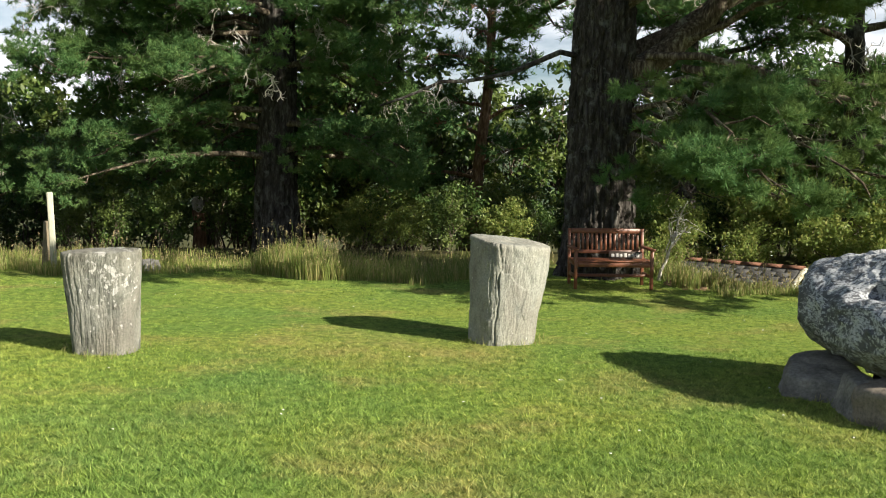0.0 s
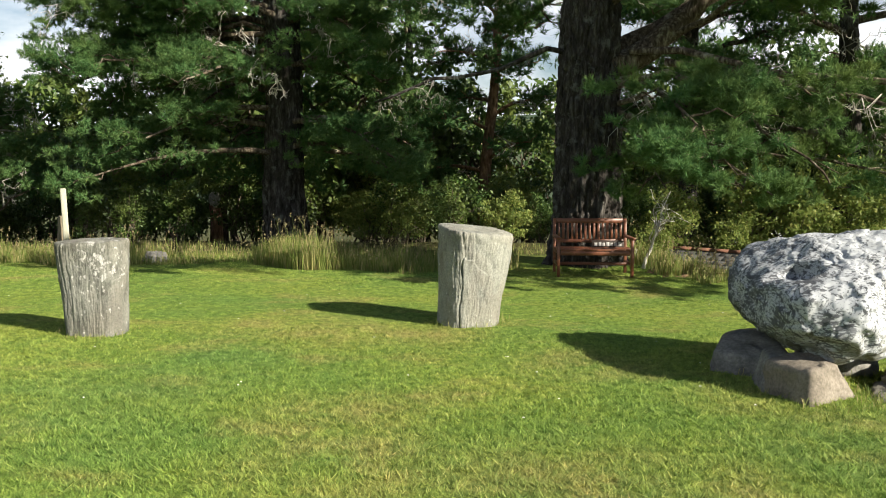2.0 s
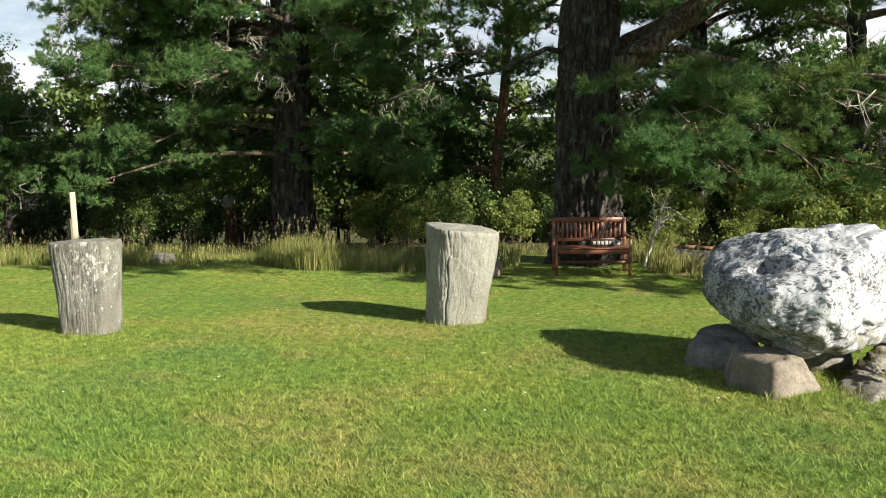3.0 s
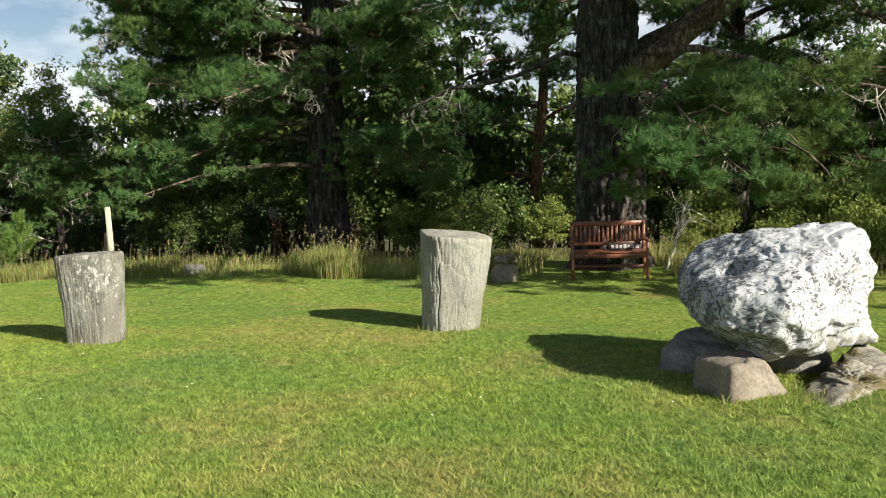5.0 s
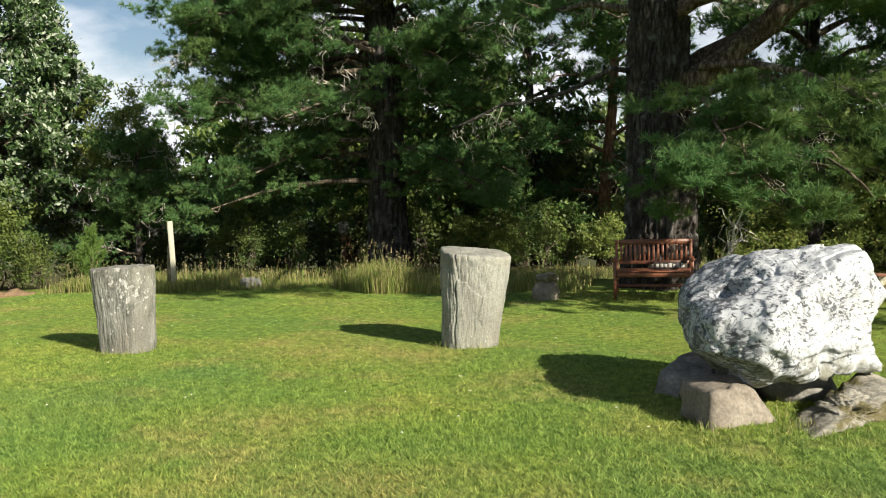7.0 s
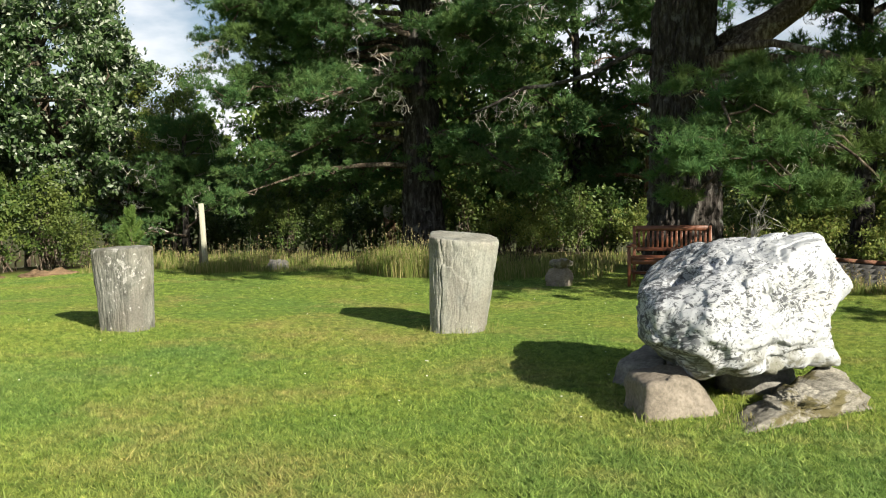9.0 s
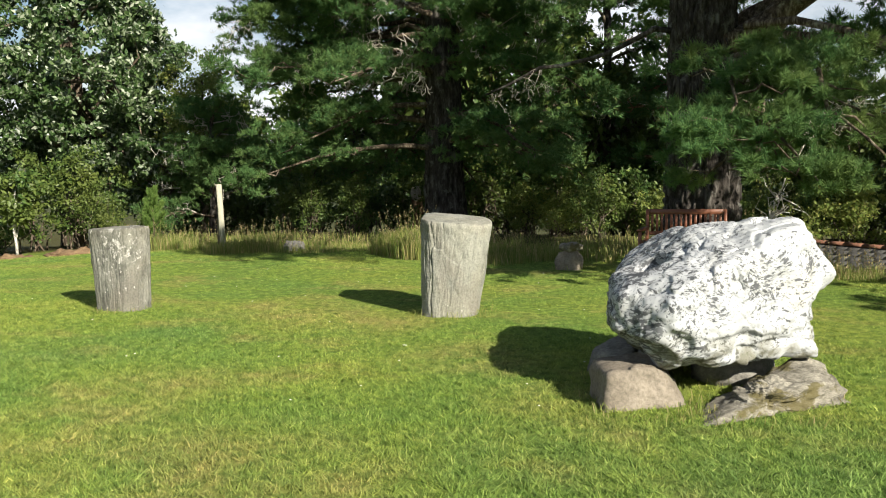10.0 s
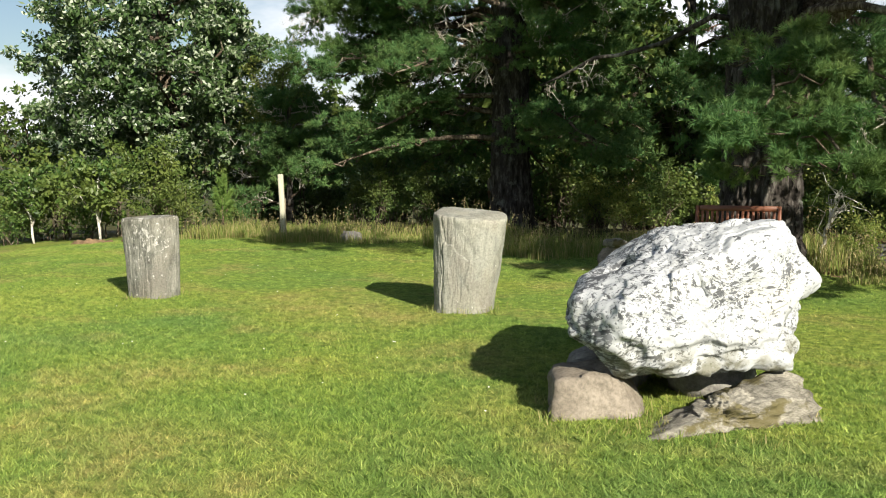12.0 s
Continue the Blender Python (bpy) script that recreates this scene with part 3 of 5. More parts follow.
def trunk_mesh(geo, base, height, r0, r1, lean=(0, 0), flare=0.35, sides=72, rings=150, bark=0.045, seed=0.0):
    """A trunk with a flared foot and furrowed bark plates."""
    rows = []
    for i in range(rings + 1):
        k = (i / rings) ** 1.25
        z = k * height
        r = r0 + (r1 - r0) * k + flare * r0 * math.exp(-z / 0.5)
        cx, cy = base[0] + lean[0] * k + 0.06 * math.sin(z * 0.9 + seed), base[1] + lean[1] * k + 0.05 * math.cos(z * 0.7)
        for j in range(sides):
            a = 2 * math.pi * j / sides
            ca, sa = math.cos(a), math.sin(a)
            p = Vector((ca * 13 * r, sa * 13 * r, z * 3.0 + seed))
            near = noise.voronoi(p + noise.noise_vector(p * 0.8) * 0.55)[0]
            ridge = 0.75 - 1.5 * min((near[1] - near[0]) * 2.2, 1.0) + 0.35 * noise.noise(p * 2.4)
            lump = noise.noise(Vector((ca * 1.3, sa * 1.3, z * 0.5 + seed * 3)))
            root = 0.16 * math.exp(-z / 0.4) * math.cos(a * 5 + seed)
            rr = r * (1 + 0.09 * lump + root) - bark * ridge
            rows.append((cx + ca * rr, cy + sa * rr, base[2] + z))
    q = [(i * sides + j, i * sides + (j + 1) % sides, (i + 1) * sides + (j + 1) % sides, (i + 1) * sides + j) for i in range(rings) for j in range(sides)]
    geo.add(rows, None, q)


# ---- ground ----
def ground_z(x, y):
    z = 0.07 * min(max((y - 12.0) / 4.0, 0), 1)                 # slight rise towards the trees
    z += 0.02 * noise.noise(Vector((x * 0.35, y * 0.35, 0)))
    d = max(0.0, y - 21.0) + max(0.0, x - 9.0) * 0.6
    z -= min(d * 0.10, 9.0)                                     # the land falls behind the trees
    z -= 0.065 * min(max(-8.0 - x, 0.0), 12.0)                  # and gently towards the hedge
    if 3.5 < x < 8.5 and 14.8 < y < 20.5:                       # a hollow where the roofed cover stands
        z -= 0.42 * min(max((x - 3.5) / 1.2, 0), 1) * min(max((8.5 - x) / 1.2, 0), 1) * min(max((y - 14.8) / 1.4, 0), 1) * min(max((20.5 - y) / 1.2, 0), 1)
    r = math.hypot(x - 2, y - 8)
    if r > 150:
        k = min((r - 150) / 750.0, 1.0)
        k = k * k * (3 - 2 * k)
        ang = math.atan2(y - 8, x - 2)
        k *= 1 - 0.5 * min(max((ang - 1.8) / 0.35, 0), 1) * min(max((3.1 - ang) / 0.4, 0), 1)    # lower to the west
        z += k * (62 + 34 * noise.noise(Vector((math.cos(ang) * 2.2, math.sin(ang) * 2.2, 3.0))) + 12 * noise.noise(Vector((x * 0.006, y * 0.006, 1.0))))
    return z


def build_ground():
    geo = Geo()
    segs = 180
    radii = [0.0]
    r = 0.35
    while r < 2600:
        radii.append(r)
        r = r + max(0.35, r * 0.06) if r > 14 else r + 0.35
    rows, q, t = [(1.0, 9.0, ground_z(1.0, 9.0))], [], []
    for i, r in enumerate(radii[1:]):
        for k in range(segs):
            a = 2 * math.pi * k / segs
            x, y = 1.0 + r * math.cos(a), 9.0 + r * math.sin(a)
            rows.append((x, y, ground_z(x, y)))
    for k in range(segs):
        t.append((0, 1 + k, 1 + (k + 1) % segs))
    for i in range(len(radii) - 2):
        b = 1 + i * segs
        for k in range(segs):
            q.append((b + k, b + segs + k, b + segs + (k + 1) % segs, b + (k + 1) % segs))
    geo.add(rows, t, q)
    ob = solid("ground", geo, M_TURF, (0, 0, 0), "mown green lawn with yellowed patches running out to wooded hills", "ground", kind="structure", smooth=True)
    return ob


def z_grid():
    """Heights of the lawn on a half-metre grid, to set many blades at once."""
    xs, ys = np.arange(-24, 16.01, 0.5), np.arange(-4, 24.01, 0.5)
    return xs, ys, np.array([[ground_z(x, y) for x in xs] for y in ys])


ZX, ZY, ZG = z_grid()


def lawn_height(x, y):
    fx, fy = np.clip((x - ZX[0]) / 0.5, 0, len(ZX) - 1.001), np.clip((y - ZY[0]) / 0.5, 0, len(ZY) - 1.001)
    i, j = fx.astype(int), fy.astype(int)
    u, v = fx - i, fy - j
    return (ZG[j, i] * (1 - u) + ZG[j, i + 1] * u) * (1 - v) + (ZG[j + 1, i] * (1 - u) + ZG[j + 1, i + 1] * u) * v


def build_lawn_blades():
    rng = np.random.default_rng(11)
    geo = Geo()
    # bands of depth with the blades thinning out and widening with distance
    for x0, x1, y0, y1, dens, h, w in ((-7.0, 9.0, -2.0, 4.2, 650, 0.044, 0.014), (-3.2, 6.2, 4.2, 7.2, 6200, 0.050, 0.0078), (-6.5, 6.9, 7.2, 10.0, 4600, 0.040, 0.0082), (-10.0, 7.0, 10.0, 13.0, 2800, 0.025, 0.009), (-13.0, 8.0, 13.0, 16.4, 1700, 0.028, 0.0115)):
        n = int((x1 - x0) * (y1 - y0) * dens)
        # most blades stand in small tufts that share a height and a lean
        m = n // 16
        tx, ty, th, tl = rng.uniform(x0, x1, m) + rng.normal(0, 0.35, m), rng.uniform(y0, y1, m) + rng.normal(0, 0.3, m), rng.uniform(0.35, 1.2, m), rng.normal(0, 0.75, (m, 2))
        pick, loose = rng.integers(0, m, n), rng.uniform(0, 1, n) < 0.35
        x = np.where(loose, rng.uniform(x0, x1, n), tx[pick] + rng.normal(0, 0.022, n))
        y = np.where(loose, rng.uniform(y0, y1, n), ty[pick] + rng.normal(0, 0.022, n))
        z = lawn_height(x, y)
        a = rng.uniform(0, 2 * math.pi, n)
        hh = h * rng.uniform(0.3, 1.0, n) * np.where(loose, 0.7, th[pick])
        lean = (rng.normal(0, 0.85, (n, 2)) + np.where(loose[:, None], 0, tl[pick])) * hh[:, None]
        ww = w * rng.uniform(0.7, 1.3, n) * 0.5
        dx, dy = np.cos(a) * ww, np.sin(a) * ww
        v = np.stack([np.stack([x - dx, y - dy, z - 0.004], 1), np.stack([x + dx, y + dy, z - 0.004], 1), np.stack([x + lean[:, 0], y + lean[:, 1], z + hh], 1)], 1).reshape(-1, 3)
        geo.add(v, np.arange(len(v)).reshape(-1, 3))
    return solid("lawn_grass", geo, M_BLADES, (0, 0, 0), "short mown grass blades, green with straw-coloured streaks", "grass", kind="stuff")


def long_blades(geo, rng, x, y, h, w, lean=0.35):
    """Long bent blades of two quads and a tip."""
    n = len(x)
    z = lawn_height(x, y)
    a, b = rng.uniform(0, 2 * math.pi, n), rng.uniform(0, 2 * math.pi, n)
    s = np.stack([np.cos(a), np.sin(a), np.zeros(n)], 1) * (w * 0.5)
    d = np.stack([np.cos(b), np.sin(b), np.zeros(n)], 1) * (h * lean * rng.uniform(0.2, 1.2, n))[:, None]
    root = np.stack([x, y, z - 0.02], 1)
    up = np.stack([np.zeros(n), np.zeros(n), h], 1)
    m1, m2, tip = root + up * 0.45 + d * 0.2, root + up * 0.8 + d * 0.55, root + up * 0.97 + d
    v = np.stack([root - s, root + s, m1 - s * 0.9, m1 + s * 0.9, m2 - s * 0.6, m2 + s * 0.6, tip], 1).reshape(-1, 3)
    i = np.arange(n)[:, None] * 7
    geo.add(v, i + [4, 5, 6], np.concatenate([i + [0, 1, 3, 2], i + [2, 3, 5, 4]]))
    return tip


def build_tall_grass():
    rng = np.random.default_rng(5)
    blades, heads = Geo(), Geo()
    zones = ((-9.7, -7.6, 15.5, 17.4, 2400, 0.32), (-7.6, -5.8, 15.8, 17.6, 2400, 0.34), (-5.8, -3.4, 15.8, 17.8, 2200, 0.20), (-3.4, -0.6, 15.4, 17.4, 6000, 0.46), (-0.7, 1.3, 15.2, 18.0, 1800, 0.30), (-9.0, 2.0, 18.0, 20.0, 2000, 0.20), (4.2, 7.8, 15.6, 16.6, 1200, 0.30), (4.0, 7.2, 14.3, 15.6, 3600, 0.20), (3.5, 4.3, 15.5, 16.6, 700, 0.46), (3.0, 4.6, 16.9, 17.8, 1000, 0.42), (4.1, 5.2, 15.3, 16.2, 2600, 0.52), (5.2, 6.6, 15.2, 15.9, 1400, 0.30))
    for x0, x1, y0, y1, n, h in zones:
        x = rng.uniform(x0, x1, n)
        y = y0 + (y1 - y0) * rng.uniform(0, 1, n) ** 1.4 + 0.35 * np.sin(x * 1.3) + 0.2 * np.sin(x * 3.1)
        hh = h * rng.uniform(0.35, 1.25, n) * (0.75 + 0.25 * np.sin(x * 2.1 + 1.0))
        tip = long_blades(blades, rng, x, y, hh, 0.011)
        k = rng.uniform(0, 1, n) < 0.04
        if k.any():
            t2 = long_blades(blades, rng, x[k], y[k], hh[k] * 1.5 + 0.12, 0.006, 0.22)
            for p in t2:
                m = 7
                c = p + np.stack([rng.normal(0, 0.008, m), rng.normal(0, 0.008, m), -rng.uniform(0, 0.11, m)], 1)
                leaves(heads, rng, c, 0.035, 0.0, 0.45)
    for cx, cy, r, n in ((-3.37, 9.56, 0.33, 150), (0.565, 10.52, 0.38, 170), (3.49, 7.2, 0.34, 190), (4.13, 7.5, 0.5, 240), (3.1, 8.3, 0.3, 90), (3.15, 7.6, 0.3, 70), (0.8, 14.62, 0.2, 60), (2.46, 14.9, 0.55, 90)):
        a = rng.uniform(0, 2 * math.pi, n)
        d = r * rng.uniform(0.85, 1.35, n)
        long_blades(blades, rng, cx + np.cos(a) * d, cy + np.sin(a) * d, rng.uniform(0.04, 0.12, n), 0.007, 0.6)
    ob = thing("tall_grass", (0, 16, 0), "unmown tall grass with pale seed heads along the trees", "grass", kind="stuff")
    part("blades", blades, M_TALL, ob)
    part("seed_heads", heads, M_SEED, ob, "buff feathery seed heads")


def build_daisies():
    rng = np.random.default_rng(3)
    geo = Geo()
    for _ in range(45):
        x, y = rng.uniform(-6, 4), rng.uniform(6, 14.5)
        z = ground_z(x, y) + 0.035
        k = 7
        ring = [(x + 0.009 * math.cos(2 * math.pi * i / k), y + 0.009 * math.sin(2 * math.pi * i / k), z + 0.003 * (i % 2)) for i in range(k)]
        geo.add([(x, y, z + 0.005)] + ring, [(0, 1 + i, 1 + (i + 1) % k) for i in range(k)])
    solid("daisies", geo, M_DAISY, (0, 0, 0), "tiny white daisies scattered in the lawn", "flowers", kind="stuff")


# ---- stones ----
def standing_stone(name, at, rx, ry, height, flare, lean, tilt, turn, mat, label, seed, power=4.6, furrows=1.0, fissure=(4.0,), smooth_side=None, group="standing stones"):
    """A blunt tapering pillar, wider at the top, with upright furrows and a worn slanting top."""
    geo = Geo()
    sides, rings, caps = 300, 130, 26
    rows = []
    ct, st = math.cos(turn), math.sin(turn)

    def outline(a, k, z, shrink=1.0):
        c, s = math.cos(a), math.sin(a)
        f = (abs(c) ** power + abs(s) ** power) ** (-1 / power)
        x, y = c * f * rx * (1 + flare[0] * k), s * f * ry * (1 + flare[1] * k)
        furrow = noise.noise(Vector((c * 6.5, s * 6.5, z * 1.1 + seed)))
        fine = noise.noise(Vector((c * 19, s * 19, z * 2.6 + seed * 2)))
        lump = fractal((c * 1.5, s * 1.5, z * 1.9), 3, 0.5, seed)
        wander = 0.12 * noise.noise(Vector((c * 5, s * 5, z * 4.0)))
        crack = -0.075 * max(0.0, 1 - abs(noise.noise(Vector((c * 3.8 + wander, s * 3.8 + wander, z * 0.8 - seed)))) * 16) - 0.03 * max(0.0, 1 - abs(noise.noise(Vector((c * 8 + wander, s * 8, z * 1.6 + seed)))) * 9)
        worn = furrows
        if smooth_side is not None:
            worn *= 0.12 + 0.88 * min(max(0.5 - 0.9 * math.cos(a - smooth_side), 0.0), 1.0)
        bark = noise.noise(Vector((c * 15 + wander * 6, s * 15, z * 4.5 + seed)))
        r = 1 + 0.040 * lump + (0.016 * furrow + 0.010 * fine - 0.055 * max(0.0, 0.55 - abs(bark) * 4.0) + 0.5 * crack) * worn + 0.009 * bark
        for at_angle, deep, z0, z1 in fissure:
            split = ((a - at_angle - 0.09 * noise.noise(Vector((z * 3.0, seed, at_angle))) - 0.02 * noise.noise(Vector((z * 14.0, seed, at_angle)))) / 0.018) ** 2
            r -= deep * math.exp(-split) * max(0.0, 0.7 + 0.9 * noise.noise(Vector((z * 7.0, at_angle, 2.0)))) / (1 + math.exp((z0 - z) * 25) + math.exp((z - z1) * 25))
        stone = Vector((x, y, z * 0.55))
        r += (facets(stone, 5.0, 0.09, 0.012, seed) + facets(stone, 15.0, 0.12, 0.06, seed + 2) * worn) / rx * min(furrows, 1.0)
        x, y = x * r * shrink + lean[0] * k, y * r * shrink + lean[1] * k
        return at[0] + ct * x - st * y, at[1] + st * x + ct * y

    for i in range(rings + 1):
        k = i / rings
        edge = max(0.0, (k - 0.955) / 0.045)
        for j in range(sides):
            a = 2 * math.pi * j / sides
            z = -0.06 + (height + 0.06) * k
            x, y = outline(a, k, z, 1 - 0.035 * edge ** 2)
            zz = z + k * (tilt[0] * (x - at[0]) + tilt[1] * (y - at[1])) + 0.010 * k * fractal((x * 5, y * 5, 0), 3, 0.5, seed)
            rows.append((x, y, at[2] + zz))
    for i in range(1, caps + 1):
        s = 1 - i / caps
        for j in range(sides):
            a = 2 * math.pi * j / sides
            x, y = outline(a, 1.0, height, 0.965 * s)
            zz = height + 0.012 * (1 - s ** 6) + tilt[0] * (x - at[0]) + tilt[1] * (y - at[1]) + 0.010 * fractal((x * 5, y * 5, 0), 3, 0.5, seed) + 0.004 * noise.noise(Vector((x * 16, y * 16, seed)))
            rows.append((x, y, at[2] + zz))
    q = [(i * sides + j, i * sides + (j + 1) % sides, (i + 1) * sides + (j + 1) % sides, (i + 1) * sides + j) for i in range(rings + caps) for j in range(sides)]
    geo.add(rows, None, q)
    return solid(name, geo, mat, at, label, "standing stone", group, smooth=True)


def cut_block(planes, centre, level, power):
    """A block bounded by joint faces (normal, point on the face), its edges worn round. Gives directions, radii and triangles."""
    v, f = sphere(level)
    c = np.asarray(centre, float)
    total = np.zeros(len(v))
    for nrm, at in planes:
        nv = np.asarray(nrm, float) / np.linalg.norm(nrm)
        h = max(float(nv @ (np.asarray(at, float) - c)), 0.02)
        total += (np.maximum(v @ nv, 0) / h) ** power
    return v, total ** (-1 / power), f


def split_stone(planes, centre, level=5, power=16, rough=0.02, layer=(1, 1, 1), chips=0.5, seed=0.0):
    """A broken stone with flat joint faces and slightly worn edges."""
    v, r, f = cut_block(planes, centre, level, power)
    rows = []
    for d, k in zip(v, r):
        d = Vector(d)
        p = d * k
        q = Vector((p.x * layer[0], p.y * layer[1], p.z * layer[2]))
        k2 = rough * fractal(q * 5.0, 4, 0.55, seed) + chips * (facets(q, 8.0, 0.22, 0.06, seed) + facets(q, 19.0, 0.25, 0.08, seed + 3))
        rows.append(tuple(Vector(centre) + p + d * k2))
    return Geo().add(rows, f)


def quartz_boulder():
    """The great white block: steep sunny front, sloping shoulder with a hollow, undercut foot and end, a jutting nose."""
    centre = Vector((3.78, 7.95, 0.70))
    planes = (((0.745, -0.667, 0.06), (3.70, 7.08, 0.49)), ((-0.25, -0.97, 0.03), (3.55, 7.10, 0.6)), ((-0.75, -0.66, 0.02), (3.19, 7.27, 0.6)), ((-0.98, -0.18, 0.08), (3.03, 7.95, 0.65)), ((-0.90, 0.42, 0.1), (2.97, 8.5, 0.65)),
              ((-0.72, 0.02, -0.69), (3.06, 8.2, 0.48)), ((-0.47, -0.17, 0.86), (3.22, 8.30, 1.01)), ((-0.20, -0.48, 0.85), (3.67, 7.11, 0.82)), ((-0.10, -0.30, 0.95), (4.02, 7.89, 1.17)),
              ((-0.10, 0.10, 0.98), (4.1, 8.3, 1.25)), ((1.0, 0.04, 0.06), (4.49, 8.1, 0.6)), ((0.80, 0.0, 0.60), (4.47, 8.0, 1.12)), ((0.0, 0.05, -1.0), (3.9, 7.7, 0.245)),
              ((0.30, -0.66, -0.69), (3.72, 7.13, 0.41)), ((0.62, -0.45, -0.65), (4.25, 7.62, 0.30)), ((0.1, 0.95, 0.25), (3.9, 8.92, 0.7)), ((0.6, 0.75, 0.2), (4.35, 8.6, 0.8)), ((-0.6, -0.45, -0.66), (3.32, 7.35, 0.36)))
    v, radius, f = cut_block(planes, centre, 7, 24)
    bed = Matrix.Rotation(0.42, 3, "Y") @ Matrix.Rotation(-0.3, 3, "X")
    rows = []
    for d, k in zip(v, radius):
        d = Vector(d)
        p = d * k
        u = bed @ (p + noise.noise_vector(p * 2.4) * 0.10)
        fold = Vector((u.x * 3.4, u.y * 3.4, u.z * 8.0))
        lumps = 0.036 * fractal(p * 2.8, 3, 0.5, 4.0) - 0.012
        bands = 0.008 * (1 - abs(noise.noise(fold)) * 2.8) + 0.005 * (1 - abs(noise.noise(fold * 2.3)) * 2.6) + 0.004 * noise.noise(fold * 5.0) - 0.012 * max(0.0, noise.noise(fold * 1.7 + Vector((5, 2, 9))) - 0.12) * 3
        gouge = -0.045 * max(0.0, 1 - abs(noise.noise(u * 1.9 + Vector((3, 1, 2)))) * 13) * max(0.0, noise.noise(p * 3.1 + Vector((7, 7, 1))) + 0.1) * 1.6
        chips = facets(p, 4.0, 0.24, 0.07) + 0.6 * facets(p, 9.0, 0.28, 0.10, 3.0) + 0.5 * facets(p, 22.0, 0.25, 0.10, 6.0)
        low = max(0.0, min(1.0, (0.50 - (p.z + centre.z)) / 0.08))
        ragged = -low * (0.03 + 0.08 * max(0.0, noise.noise(Vector((p.x * 3.4, p.y * 3.4, p.z * 12))) + 0.12))
        w = centre + p + d * (lumps + bands + gouge + chips + ragged)
        # hollow on the shoulder, cavities in the undercut front, notch below the nose
        for c, r, depth in (((3.34, 7.66, 0.96), 0.12, 0.19), ((3.29, 7.78, 0.99), 0.14, 0.22)):
            s = (w - Vector(c)).length / r * (1 + 0.4 * noise.noise(w * 7.0))
            if s < 1.7:
                w = w + Vector((0.50, 0.74, -0.45)) * depth * math.exp(-s ** 2.6 * 1.4)
        for c, r, depth in (((3.24, 7.76, 0.93), 0.12, 0.07), ((3.70, 7.12, 0.45), 0.085, 0.085), ((3.56, 7.16, 0.38), 0.09, 0.05), ((4.08, 7.46, 0.40), 0.12, 0.05), ((4.54, 8.30, 0.62), 0.13, 0.12), ((4.50, 8.1, 0.50), 0.13, 0.05)):
            s = (w - Vector(c)).length / r * (1 + 0.5 * noise.noise(w * 7.0))
            if s < 1.7:
                w = w - d * depth * math.exp(-s ** 4 * 1.3)
        for c, r, out in (((4.48, 8.30, 0.82), 0.17, 0.19), ((4.44, 8.28, 1.00), 0.18, 0.06), ((4.47, 7.95, 0.30), 0.14, 0.07)):
            s = (w - Vector(c)).length / r
            if s < 1.7:
                w = w + Vector((d.x, d.y, d.z * 0.2)) * out * math.exp(-s * s * 1.6)
        rows.append(tuple(w))
    geo = Geo().add(rows, f)
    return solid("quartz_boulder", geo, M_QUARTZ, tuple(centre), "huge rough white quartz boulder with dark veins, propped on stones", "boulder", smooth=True)


